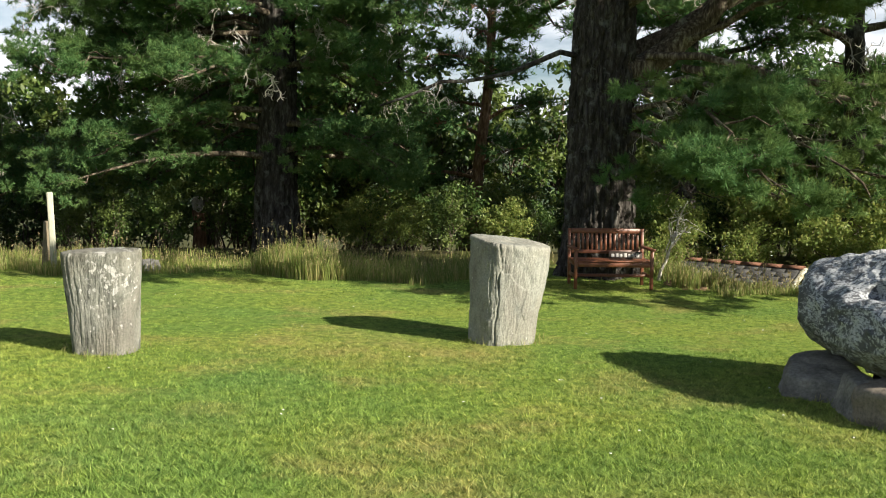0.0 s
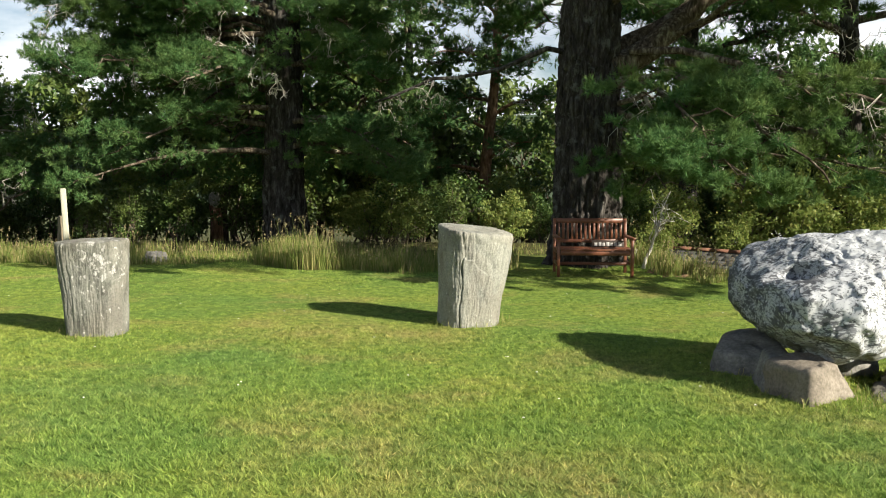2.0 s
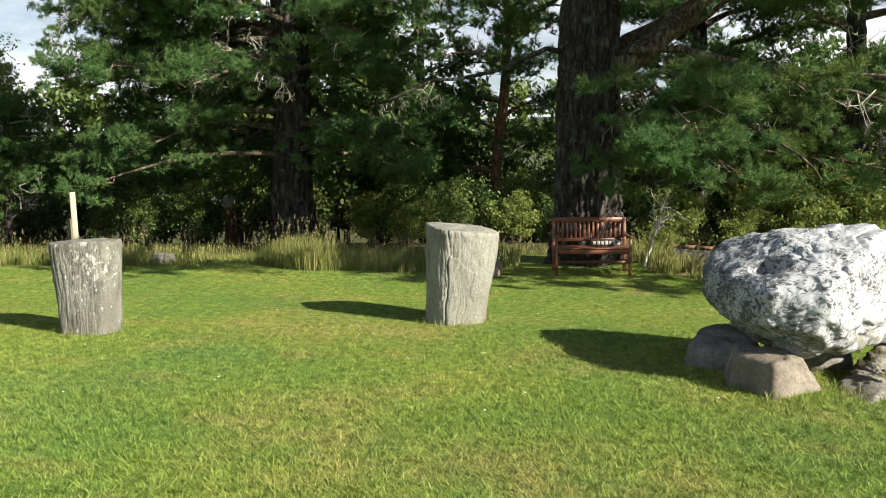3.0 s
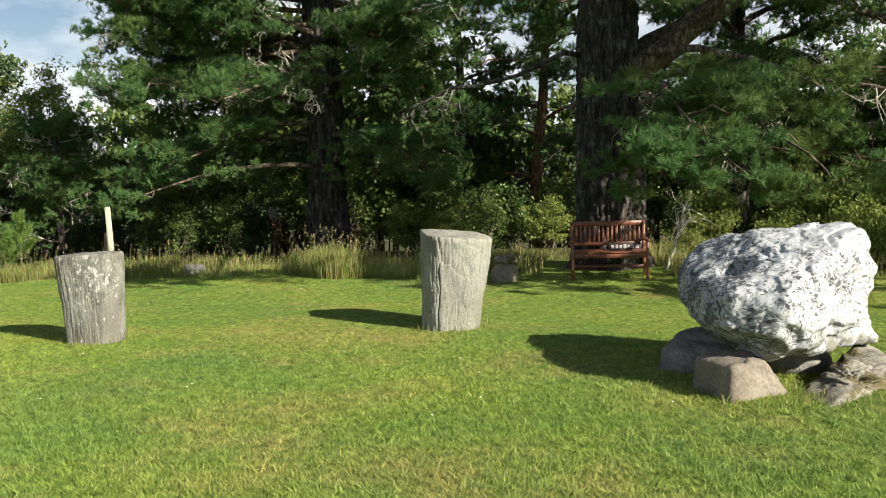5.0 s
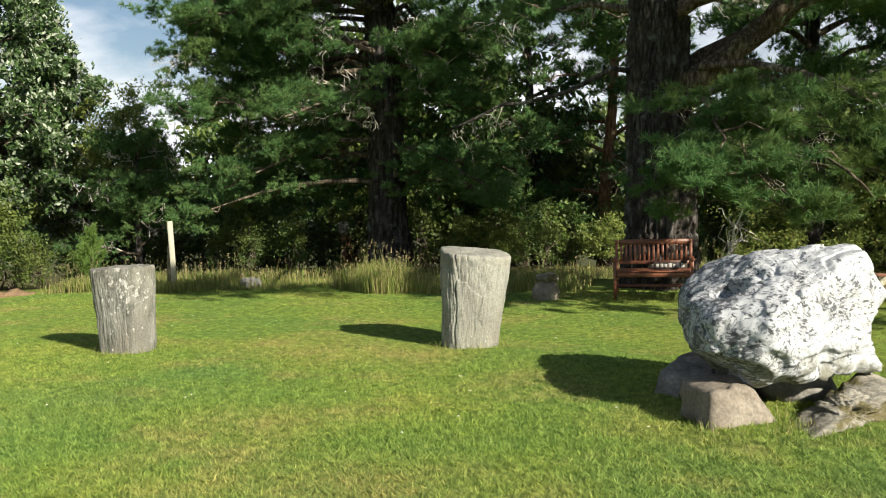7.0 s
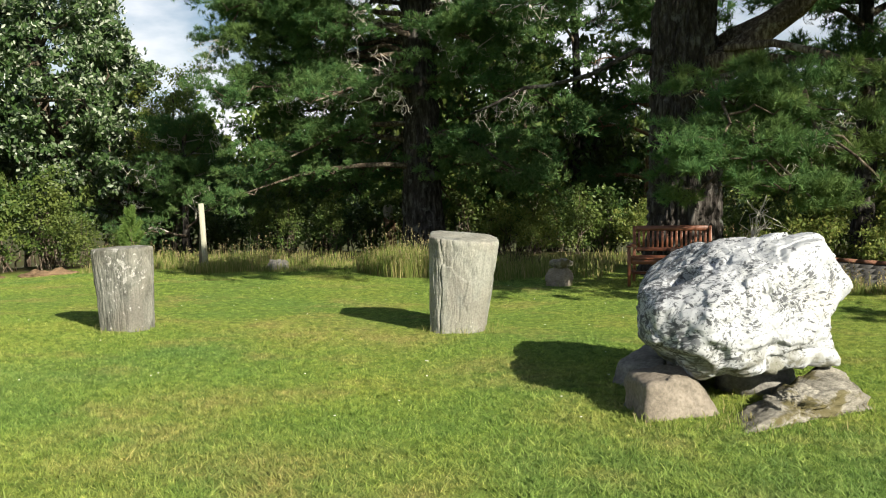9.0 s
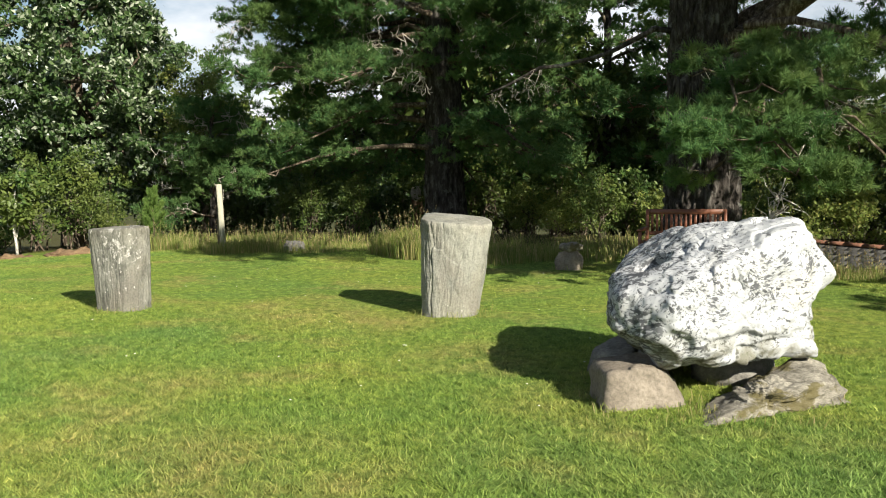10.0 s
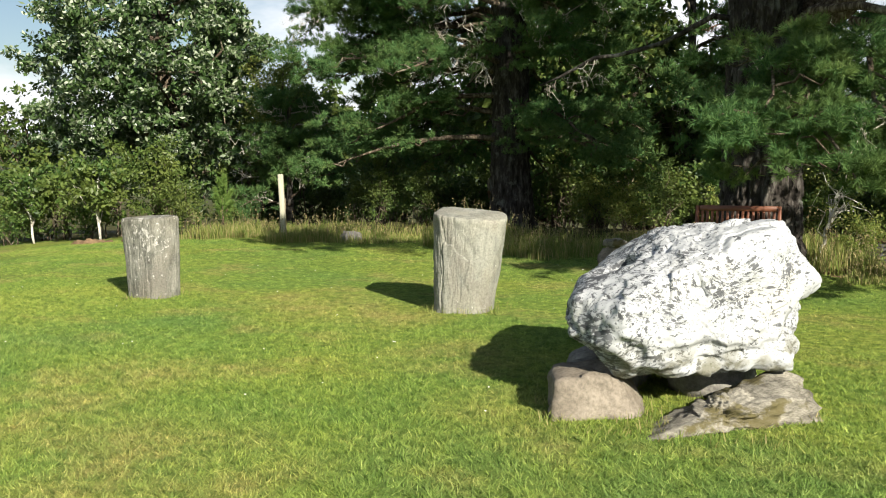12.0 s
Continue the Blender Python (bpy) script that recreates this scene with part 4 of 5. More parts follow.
def build_stones():
    standing_stone("standing_stone", (-3.37, 9.56, 0), 0.288, 0.25, 1.00, (0.28, -0.04), (-0.045, 0.0), (0.03, 0.03), 0.02, M_STONE_L, "grey furrowed standing stone with white lichen patches, set in the lawn", 2.0, 3.4, 0.60, ((4.22, 0.05, 0.1, 0.95), (4.05, 0.05, 0.3, 1.1), (4.72, 0.05, 0.8, 1.1), (4.50, 0.035, 0.1, 0.5), (4.95, 0.03, 0.05, 0.5), (5.2, 0.03, 0.2, 0.6)))
    standing_stone("standing_stone", (0.555, 10.52, 0), 0.318, 0.325, 1.09, (0.27, 0.22), (0.09, 0.0), (-0.115, 0.04), 0.35, M_STONE_C, "pale grey furrowed standing stone with a slanting top", 7.0, 3.1, 1.0, ((4.10, 0.08, -0.1, 1.2), (3.85, 0.04, 0.2, 0.9), (4.42, 0.05, 0.88, 1.2), (4.70, 0.035, 0.76, 0.92)), 5.65)
    quartz_boulder()
    g = split_stone([((0.62, -0.77, 0.14), (3.28, 6.99, 0.0)), ((-0.88, -0.46, 0.08), (3.16, 7.08, 0.1)), ((-0.05, -0.05, 0.99), (3.3, 7.30, 0.285)), ((0.78, 0.16, 0.60), (3.54, 7.45, 0.19)), ((0.9, 0.4, 0.0), (3.70, 7.50, 0.05)),
                     ((-0.5, 0.86, 0), (3.30, 7.62, 0.1)), ((0, 0, -1), (3.4, 7.4, -0.08))], (3.40, 7.34, 0.09), 5, 11, 0.026, (1, 1, 1), 0.9, 1.0)
    solid("supporting_stone", g, M_ROCK_TAN, (3.38, 7.38, 0), "tan blocky stone with a sloping face propping the white boulder", "stone", "propping stones", smooth=True)
    g = split_stone([((-0.35, -0.91, 0.2), (3.05, 7.40, 0.1)), ((-0.95, 0.1, 0.3), (3.04, 7.6, 0.1)), ((-0.15, -0.1, 0.98), (3.1, 7.6, 0.245)), ((1, 0, 0), (3.26, 7.6, 0.1)), ((0, 1, 0.1), (3.1, 7.92, 0.1)), ((0, 0, -1), (3.1, 7.6, -0.08))],
                    (3.12, 7.60, 0.08), 5, 12, 0.022, (1, 1, 1), 0.5, 3.0)
    solid("supporting_stone", g, M_ROCK_GREY, (3.12, 7.60, 0), "grey rounded stone in shade under the white boulder", "stone", "propping stones", smooth=True)
    g = split_stone([((-0.55, -0.8, 0.25), (2.92, 8.1, 0.1)), ((-0.9, 0.3, 0.3), (2.85, 8.4, 0.1)), ((-0.12, -0.2, 0.97), (3.0, 8.3, 0.22)), ((1, 0, 0), (3.4, 8.4, 0.1)), ((0, 1, 0.1), (3.1, 8.68, 0.1)), ((0, 0, -1), (3.1, 8.4, -0.08))],
                    (3.10, 8.36, 0.09), 5, 13, 0.022, (1, 1, 1), 0.5, 5.0)
    solid("supporting_stone", g, M_ROCK_GREY, (3.10, 8.36, 0), "dark flat-topped stone in shade under the white boulder", "stone", "propping stones", smooth=True)
    g = rock(Geo(), (3.90, 8.30, 0.10), (0.30, 0.30, 0.19), [], 0.2, 0.12, 4, 6.0)
    solid("supporting_stone", g, M_ROCK_GREY, (3.90, 8.30, 0), "low brown stone wedged beneath the white boulder", "stone", "propping stones", smooth=True)
    g = split_stone([((0.76, -0.65, 0.12), (4.25, 7.28, 0.05)), ((-0.55, -0.80, 0.2), (3.70, 6.92, 0.05)), ((-0.76, 0.65, 0.0), (3.90, 7.50, 0.1)), ((-0.36, -0.06, 0.93), (4.0, 7.2, 0.075)), ((0.02, -0.20, 0.98), (4.35, 7.62, 0.175)),
                     ((0.80, 0.58, 0.25), (4.70, 7.92, 0.05)), ((0.55, -0.1, 0.83), (4.60, 7.80, 0.155)), ((0, 0, -1), (4.2, 7.5, -0.1))], (4.20, 7.46, 0.05), 6, 14, 0.060, (1.2, 1.2, 5.0), 1.0, 8.0)
    solid("mossy_slab", g, M_ROCK_MOSS, (4.08, 7.50, 0), "long layered grey slab with moss lying under the boulder", "stone", "propping stones", smooth=True)
    g = rock(Geo(), (0.80, 14.62, 0.14), (0.20, 0.15, 0.22), [((-0.4, -0.6, 0.5), 0.8)], 0.3, 0.12, 4, 9.0)
    solid("small_stone", g, M_ROCK_TAN, (0.80, 14.62, 0.03), "small pale upright stone at the lawn's edge by the bench", "stone", smooth=True)
    g = rock(Geo(), (0.82, 14.66, 0.40), (0.18, 0.15, 0.07), [], 0.6, 0.15, 4, 10.0)
    solid("cap_stone", g, M_ROCK_MOSS, (0.84, 14.68, 0.36), "dark flat stone resting on the small upright stone", "stone", smooth=True)
    g = rock(Geo(), (-5.25, 16.2, 0.10), (0.22, 0.16, 0.16), [], 0.3, 0.15, 4, -5.25)
    solid("edge_stone", g, M_ROCK_GREY, (-5.25, 16.2, 0.05), "grey stone half hidden in the tall grass", "stone", smooth=True)


# ---- bench, posts, slate cover ----
def build_bench():
    at = Vector((2.46, 14.98, ground_z(2.46, 14.98)))
    ob = thing("garden_bench", at, "reddish varnished slatted wooden garden bench under the great pine", "bench")
    m = Matrix.Translation(at) @ Matrix.Rotation(radians(2), 4, "Z")
    W, D = 0.585, 0.32

    def piece(name, lo, hi, mat, turn=None, bevel=0.006, label=""):
        return part(name, bevel_box(Geo(), lo, hi, bevel, m @ turn if turn else m), mat, ob, label)

    for s in (-1, 1):
        piece("front_leg", (s * W - 0.024, -D - 0.026, 0), (s * W + 0.024, -D + 0.026, 0.60), M_BENCH_UP)
        tilt = Matrix.Translation((0, D - 0.03, 0)) @ Matrix.Rotation(radians(-6), 4, "X")
        piece("back_post", (s * W - 0.024, -0.026, 0), (s * W + 0.024, 0.026, 0.90), M_BENCH_UP, tilt)
        piece("armrest", (s * W - 0.04, -D - 0.06, 0.602), (s * W + 0.04, D, 0.632), M_BENCH)
        piece("side_rail", (s * W - 0.02, -D + 0.031, 0.36), (s * W + 0.02, D - 0.08, 0.42), M_BENCH)
        piece("side_stretcher", (s * W - 0.018, -D + 0.031, 0.17), (s * W + 0.018, D - 0.075, 0.22), M_BENCH)
    back = Matrix.Translation((0, D - 0.03, 0)) @ Matrix.Rotation(radians(-6), 4, "X")
    piece("top_rail", (-W + 0.031, -0.024, 0.825), (W - 0.031, 0.024, 0.905), M_BENCH, back)
    piece("lower_back_rail", (-W + 0.031, -0.022, 0.50), (W - 0.031, 0.022, 0.56), M_BENCH, back)
    n = 15
    for i in range(n):
        x = -W + 0.075 + (2 * W - 0.15) * i / (n - 1)
        piece("back_slat", (x - 0.019, -0.011, 0.561), (x + 0.019, 0.011, 0.824), M_BENCH_UP, back, 0.004)
    for i in range(6):
        y = -D + 0.005 + i * 0.096
        piece("seat_slat", (-W + 0.032 if i == 0 else -W - 0.02, y - 0.037, 0.421), (W - 0.032 if i == 0 else W + 0.02, y + 0.037, 0.443), M_BENCH, None, 0.005)
    piece("front_apron", (-W + 0.031, -D - 0.014, 0.345), (W - 0.031, -D + 0.014, 0.418), M_BENCH)
    piece("front_stretcher", (-W + 0.031, -0.10, 0.172), (W - 0.031, -0.02, 0.212), M_BENCH)
    # board with light lettering that cannot be read
    sign = thing("name_board", at + Vector((0.27, 0.08, 0.443)), "small dark board with pale illegible lettering standing on the bench", "sign")
    ms = Matrix.Translation(sign.location) @ Matrix.Rotation(radians(-12), 4, "X")
    part("board", bevel_box(Geo(), (-0.27, -0.008, 0), (0.25, 0.008, 0.115), 0.003, ms), M_DARK, sign)
    for x, w, h in ((-0.235, 0.05, 0.055), (-0.165, 0.045, 0.06), (-0.105, 0.045, 0.055), (-0.04, 0.05, 0.065), (0.025, 0.04, 0.055), (0.085, 0.05, 0.06), (0.15, 0.055, 0.07)):
        part("lettering_bar", bevel_box(Geo(), (x, -0.013, 0.02), (x + w, -0.0085, 0.02 + h), 0.001, ms), M_LETTER, sign, "pale lettering")


def build_posts():
    at = (-6.73, 15.92, ground_z(-6.73, 15.92))
    m = Matrix.Translation(at) @ Matrix.Rotation(radians(-2.4), 4, "Y") @ Matrix.Rotation(radians(25), 4, "Z")
    solid("marker_post", bevel_box(Geo(), (-0.05, -0.05, -0.1), (0.05, 0.05, 1.34), 0.012, m), M_POST, at, "pale weathered square wooden post standing in tall grass", "post")
    at = (-6.98, 16.15, ground_z(-6.98, 16.15))
    m = Matrix.Translation(at) @ Matrix.Rotation(radians(3), 4, "Y")
    solid("fence_stump", bevel_box(Geo(), (-0.055, -0.05, -0.1), (0.055, 0.05, 0.84), 0.015, m), M_POST_DARK, at, "dark old wooden post beside the pale post", "post")
    # snag with a pale broken top among the shrubs
    g = Geo()
    x, y = -7.12, 25.9
    tube(g, [(x, y, -0.5), (x + 0.02, y, 0.3), (x - 0.02, y, 0.65), (x - 0.06, y - 0.03, 0.92)], [0.20, 0.17, 0.16, 0.10], 14, True, 0.2)
    ob = thing("tree_snag", (x, y, -0.4), "short broken reddish tree stem with a pale snapped top", "stump")
    part("stem", g, M_RED_BARK, ob, smooth=True)
    g = rock(Geo(), (x + 0.0, y - 0.10, 0.86), (0.15, 0.11, 0.22), [], 0.3, 0.2, 3, 2.0)
    part("snapped_top", g, M_DEAD, ob, "pale bare wood", True)


def build_slate_cover():
    """A low slate-roofed cover with terracotta ridge tiles and white edge boards."""
    a, b = Vector((3.85, 18.7, 0.22)), Vector((6.15, 16.65, 0.16))
    ob = thing("slate_cover", (5.0, 17.67, -0.35), "low slate-roofed cover with terracotta ridge and white edge boards", "shelter")
    along = (b - a).normalized()
    out = Vector((along.y, -along.x, 0))
    ln, fall, rows, cols = (b - a).length, 0.85, 5, 12
    m = Matrix.Translation(a) @ Matrix(((along.x, out.x, 0, 0), (along.y, out.y, 0, 0), (0, 0, 1, 0), (0, 0, 0, 1)))
    rng = random.Random(4)
    for s in (1, -1):
        slope = m @ Matrix.Rotation(s * radians(-26), 4, "X")
        part("slate_slope", bevel_box(Geo(), (0.03, 0 if s > 0 else -fall, -0.03), (ln - 0.03, fall if s > 0 else 0, 0.0), 0.004, slope), M_SLATE, ob)
        wide, deep = (ln - 0.10) / cols, (fall - 0.04) / rows
        for r in range(rows):
            for k in range(cols):
                x0 = 0.05 + (k + (0.5 if r % 2 else 0)) * wide
                x1, y0 = min(x0 + wide - 0.006, ln - 0.05), 0.035 + r * deep
                if x1 - x0 < 0.03:
                    continue
                z0 = 0.004 + 0.003 * (r % 2) + rng.uniform(0, 0.002)
                lo, hi = (x0, y0, z0), (x1, y0 + deep - 0.003, z0 + 0.008)
                if s < 0:
                    lo, hi = (lo[0], -hi[1], lo[2]), (hi[0], -lo[1], hi[2])
                part("slate", bevel_box(Geo(), lo, hi, 0.002, slope), M_SLATE, ob)
        for x in (-0.035, ln - 0.035):
            part("edge_board", bevel_box(Geo(), (x, 0 if s > 0 else -fall - 0.02, -0.06), (x + 0.07, fall + 0.02 if s > 0 else 0, 0.024), 0.006, slope), M_POST, ob, "weathered white edge board")
    n = 8
    for k in range(n):
        g = Geo()
        x0, x1 = k * ln / n + 0.004, (k + 1) * ln / n - 0.004
        ring = [(math.cos(t) * 0.075, math.sin(t) * 0.055) for t in [math.pi * (j / 8) for j in range(9)]]
        inner = [(c * 0.8, h * 0.8) for c, h in ring]
        pts = [tuple(m @ Vector((x, c, h - 0.005))) for x in (x0, x1) for c, h in ring + inner[::-1]]
        k2 = 18
        g.add(pts, None, [(j, (j + 1) % k2, k2 + (j + 1) % k2, k2 + j) for j in range(k2)] + [(j, k2 - 1 - j, k2 - 2 - j, j + 1) for j in range(8)] + [(k2 + j + 1, 2 * k2 - 2 - j, 2 * k2 - 1 - j, k2 + j) for j in range(8)])
        part("ridge_tile", g, M_RIDGE, ob, "terracotta ridge tile")
    part("low_wall", bevel_box(Geo(), (0.06, -0.62, -0.75), (ln - 0.06, 0.62, -0.32), 0.01, m), M_ROCK_GREY, ob, "rough grey stone base")


# ---- trees ----
def build_great_pine():
    rng = np.random.default_rng(21)
    base = (2.42, 16.52, 0.05)
    ob = thing("scots_pine", base, "massive old pine with furrowed grey bark and low drooping limbs", "tree", "pines")
    g = Geo()
    trunk_mesh(g, base, 14.0, 0.60, 0.30, (0.5, 0.3), 0.20, 180, 230, 0.055, 1.0)
    part("trunk", g, M_PINE_BARK, ob, smooth=True)
    # stout limbs beside the fork
    for a, b, r, sag in (((2.8, 16.4, 3.55), (6.0, 17.2, 6.0), 0.25, -0.25), ((2.8, 16.8, 3.7), (7.2, 18.6, 6.0), 0.17, 0.25), ((2.1, 16.4, 3.80), (-1.3, 16.6, 2.95), 0.048, 0.05)):
        lg = Geo()
        line = bent(a, b, sag, rng, 10, 0.06)
        tube(lg, line, [r * (1 - 0.6 * i / 9) for i in range(10)], 14, True, 0.25)
        limb = part("limb", lg, M_LIMB if r > 0.1 else M_PINE_BARK, ob, "thick crooked limb" if r > 0.1 else "slender sagging limb", True)
        for i in (6, 7, 8, 9):
            g = Geo()
            dead_spray(rng, g, line[i], unit(rng.normal(size=3) * np.array([1, 1, 0.6])), rng.uniform(0.5, 1.0) * (0.6 if r < 0.1 else 1), 0.015 if r > 0.1 else 0.008)
            part("bare_twig", g, M_DEAD, limb, "pale grey leafless twig")
    kw = dict(tufts=120, per=18, length=0.12, width=0.0095)
    # drooping foliage reaching towards the lawn
    for a, b, r, sag, pads, pr in (((3.0, 16.3, 3.3), (3.5, 12.3, 2.35), 0.07, 0.15, 10, 0.42), ((2.95, 16.1, 2.5), (3.3, 13.3, 1.5), 0.04, 0.2, 7, 0.36), ((3.0, 16.2, 2.9), (3.75, 12.4, 1.8), 0.05, 0.3, 9, 0.40), ((3.0, 16.3, 3.3), (4.9, 12.1, 1.9), 0.07, 0.5, 6, 0.48), ((3.2, 16.3, 3.8), (7.5, 12.5, 2.2), 0.07, 0.1, 8, 0.50),
                                ((3.0, 16.3, 2.8), (4.4, 12.0, 1.45), 0.05, 0.1, 4, 0.40), ((3.1, 16.4, 2.6), (7.2, 12.2, 1.5), 0.05, 0.0, 5, 0.42), ((3.9, 16.6, 4.1), (6.3, 13.4, 4.3), 0.06, 0.4, 11, 0.55), ((3.8, 16.2, 3.6), (8.8, 11.2, 2.0), 0.07, 0.1, 9, 0.50),
                                ((3.0, 16.2, 2.6), (3.9, 12.9, 1.75), 0.045, 0.35, 4, 0.36), ((3.0, 16.2, 3.2), (3.75, 12.5, 1.9), 0.05, 0.4, 11, 0.42)):
        pine_limb(rng, ob, M_LIMB, M_NEEDLES_BLUE, a, b, r, sag, 0.50, pads, pr, 0.3, 1, 0.013, **kw)
    kw = dict(tufts=40, per=12, length=0.18, width=0.02)
    # limbs added over the lawn, mostly out of view, to shade trunk and bench
    for b in ((6.4, 14.0, 6.1), (8.2, 13.2, 6.6), (9.6, 12.2, 7.4), (7.6, 13.0, 4.9), (6.9, 13.6, 5.4), (5.3, 13.8, 4.7)):
        pine_limb(rng, ob, M_LIMB, M_NEEDLES, (2.7, 16.4, b[2] - 0.1), b, 0.12, 0.35, 0.40, 12, 0.7, 0.2, 1, **kw)
    # far-reaching boughs added out of view; tips shade the long grass and pine foliage
    for b in ((5.1, 9.5, 6.0), (3.9, 9.9, 6.2), (9.0, 10.6, 6.1)):
        pine_limb(rng, ob, M_LIMB, M_NEEDLES, (2.7, 16.4, b[2] + 0.2), b, 0.12, 0.35, 0.86, 9, 0.66, 0.2, 0, **kw)
    # the far side of the crown
    for b in ((-1.2, 18.6, 5.1), (0.2, 20.0, 5.6), (1.6, 20.8, 5.0), (4.2, 20.8, 5.3), (3.2, 19.4, 6.3)):
        pine_limb(rng, ob, M_LIMB, M_NEEDLES, (2.5, 16.8, b[2] - 0.2), b, 0.09, 0.3, 0.36, 9, 0.6, 0.3, 2, **kw)
    for k in range(11):
        z = rng.uniform(8.0, 13.0)
        a = k * 2.4
        ln = rng.uniform(3.2, 5.4) * (1.15 - z / 26)
        c = np.array([2.7, 16.8, z])
        pine_limb(rng, ob, M_LIMB, M_NEEDLES, c, c + np.array([math.cos(a) * ln, math.sin(a) * ln, rng.uniform(-0.2, 1.0)]), 0.11, 0.3, 0.4, 8, 0.75, 0.2, 1, tufts=22, per=10, length=0.22, width=0.024)


def build_left_pine():
    rng = np.random.default_rng(8)
    base = (-3.80, 20.5, 0.0)
    ob = thing("scots_pine", base, "large pine with red-brown bark, dense layered needles and bare inner twigs", "tree", "pines")
    g = Geo()
    trunk_mesh(g, base, 12.0, 0.47, 0.22, (-0.3, 0.2), 0.22, 72, 140, 0.04, 4.0)
    part("trunk", g, M_PINE_BARK, ob, smooth=True)
    fine, coarse = dict(tufts=78, per=16, length=0.11, width=0.0115), dict(tufts=46, per=7, length=0.17, width=0.03)
    turn = 0
    for z, n, ln, fall in ((2.0, 6, 1.0, 0.75), (2.9, 9, 1.0, 0.7), (3.8, 10, 1.0, 0.5), (4.9, 11, 1.0, 0.25), (6.0, 11, 0.98, 0.1), (7.4, 10, 0.90, 0.0), (9.0, 8, 0.72, -0.3), (10.6, 6, 0.5, -0.6)):
        for i in range(n):
            a = -math.pi / 2 + 2 * math.pi * (i + 0.5 * (turn % 2)) / n + rng.uniform(-0.2, 0.2)
            # broad to the west, short towards the lawn
            west, south = max(-math.cos(a), 0), max(-math.sin(a), 0)
            if z < 3.2 and south > 0.55 or z < 7.0 and abs(math.remainder(a + 1.38, 2 * math.pi)) < 0.33:
                continue
            east = max(math.cos(a), 0) if z > 4.5 else 0
            l2 = ln * rng.uniform(0.82, 1.06) * (3.4 + (1.0 if z > 4.5 else 1.4) * west ** 2 - 0.9 * south - 0.7 * east)
            c = np.array([-3.85, 20.4, z + rng.uniform(-0.3, 0.3)])
            front = math.sin(a) < 0.35
            pads = 5 if z > 7 else (12 if z > 3.5 else 10) if front else 6
            pine_limb(rng, ob, M_LIMB, M_NEEDLES, c, c + np.array([math.cos(a) * l2, math.sin(a) * l2, -fall + rng.uniform(-0.3, 0.3)]), 0.075, 0.3, 0.34 if z > 4 else 0.16, pads, 0.56, 0.25, 0 if not front or z < 3.5 else 3, **(fine if front and z < 6.5 else coarse))
        turn += 1
    for z, a in ((3.3, 2.95), (4.1, 3.35), (4.6, 2.8), (5.3, 3.2), (5.7, 3.6), (6.3, 2.9), (6.9, 3.35), (3.7, 3.6), (4.4, 3.0), (5.0, 3.45), (5.9, 3.1), (6.6, 3.2)):
        c = np.array([-4.0, 20.4, z + 0.3])
        pine_limb(rng, ob, M_LIMB, M_NEEDLES, c, c + np.array([math.cos(a) * 4.2, math.sin(a) * 4.2, -0.3]), 0.07, 0.3, 0.34, 15, 0.58, 0.25, 2, **fine)
    # a long wispy bough hanging out to the west
    pine_limb(rng, ob, M_LIMB, M_NEEDLES, (-4.0, 20.2, 7.3), (-7.3, 19.0, 6.7), 0.08, 0.2, 0.6, 5, 0.4, 0.3, 1, **fine)
    pine_limb(rng, ob, M_LIMB, M_NEEDLES, (-7.2, 19.03, 6.72), (-8.6, 18.8, 4.55), 0.03, -0.25, 0.25, 9, 0.26, 0.3, 3, 0.012, **fine)


def small_pine(base, height, r, limbs_from, reach, bark, label, seed, lean=(0, 0), pad=0.5, n=12, tufts=36, tuft=(9, 0.18, 0.026)):
    rng = np.random.default_rng(seed)
    ob = thing("pine_tree", base, label, "tree", "pines")
    g = Geo()
    trunk_mesh(g, base, height, r, r * 0.45, lean, 0.15, 28, 70, 0.018, seed)
    part("trunk", g, bark, ob, smooth=True)
    for i in range(n):
        k = i / (n - 1)
        z = limbs_from + (height - limbs_from) * k
        a = i * 2.4 + seed
        ln = reach * (1.1 - 0.7 * k) * rng.uniform(0.75, 1.15)
        c = np.array(base) + np.array([lean[0] * z / height, lean[1] * z / height, z])
        size = min(1.0, pad / 0.4)
        needles = M_NEEDLES if size == 1 else M_NEEDLES_BLUE
        pine_limb(rng, ob, M_LIMB if bark is not M_RED_BARK else bark, needles, c, c + np.array([math.cos(a) * ln, math.sin(a) * ln, rng.uniform(-0.1, 0.7) * size]), r * 0.35, 0.15 * size, 0.4, 6, pad, 0.2 * size, 1 if size == 1 else 0, tufts=tufts * 1.25 / size ** 2, per=tuft[0], length=tuft[1] * size ** 0.5, width=tuft[2] * size)
    return ob


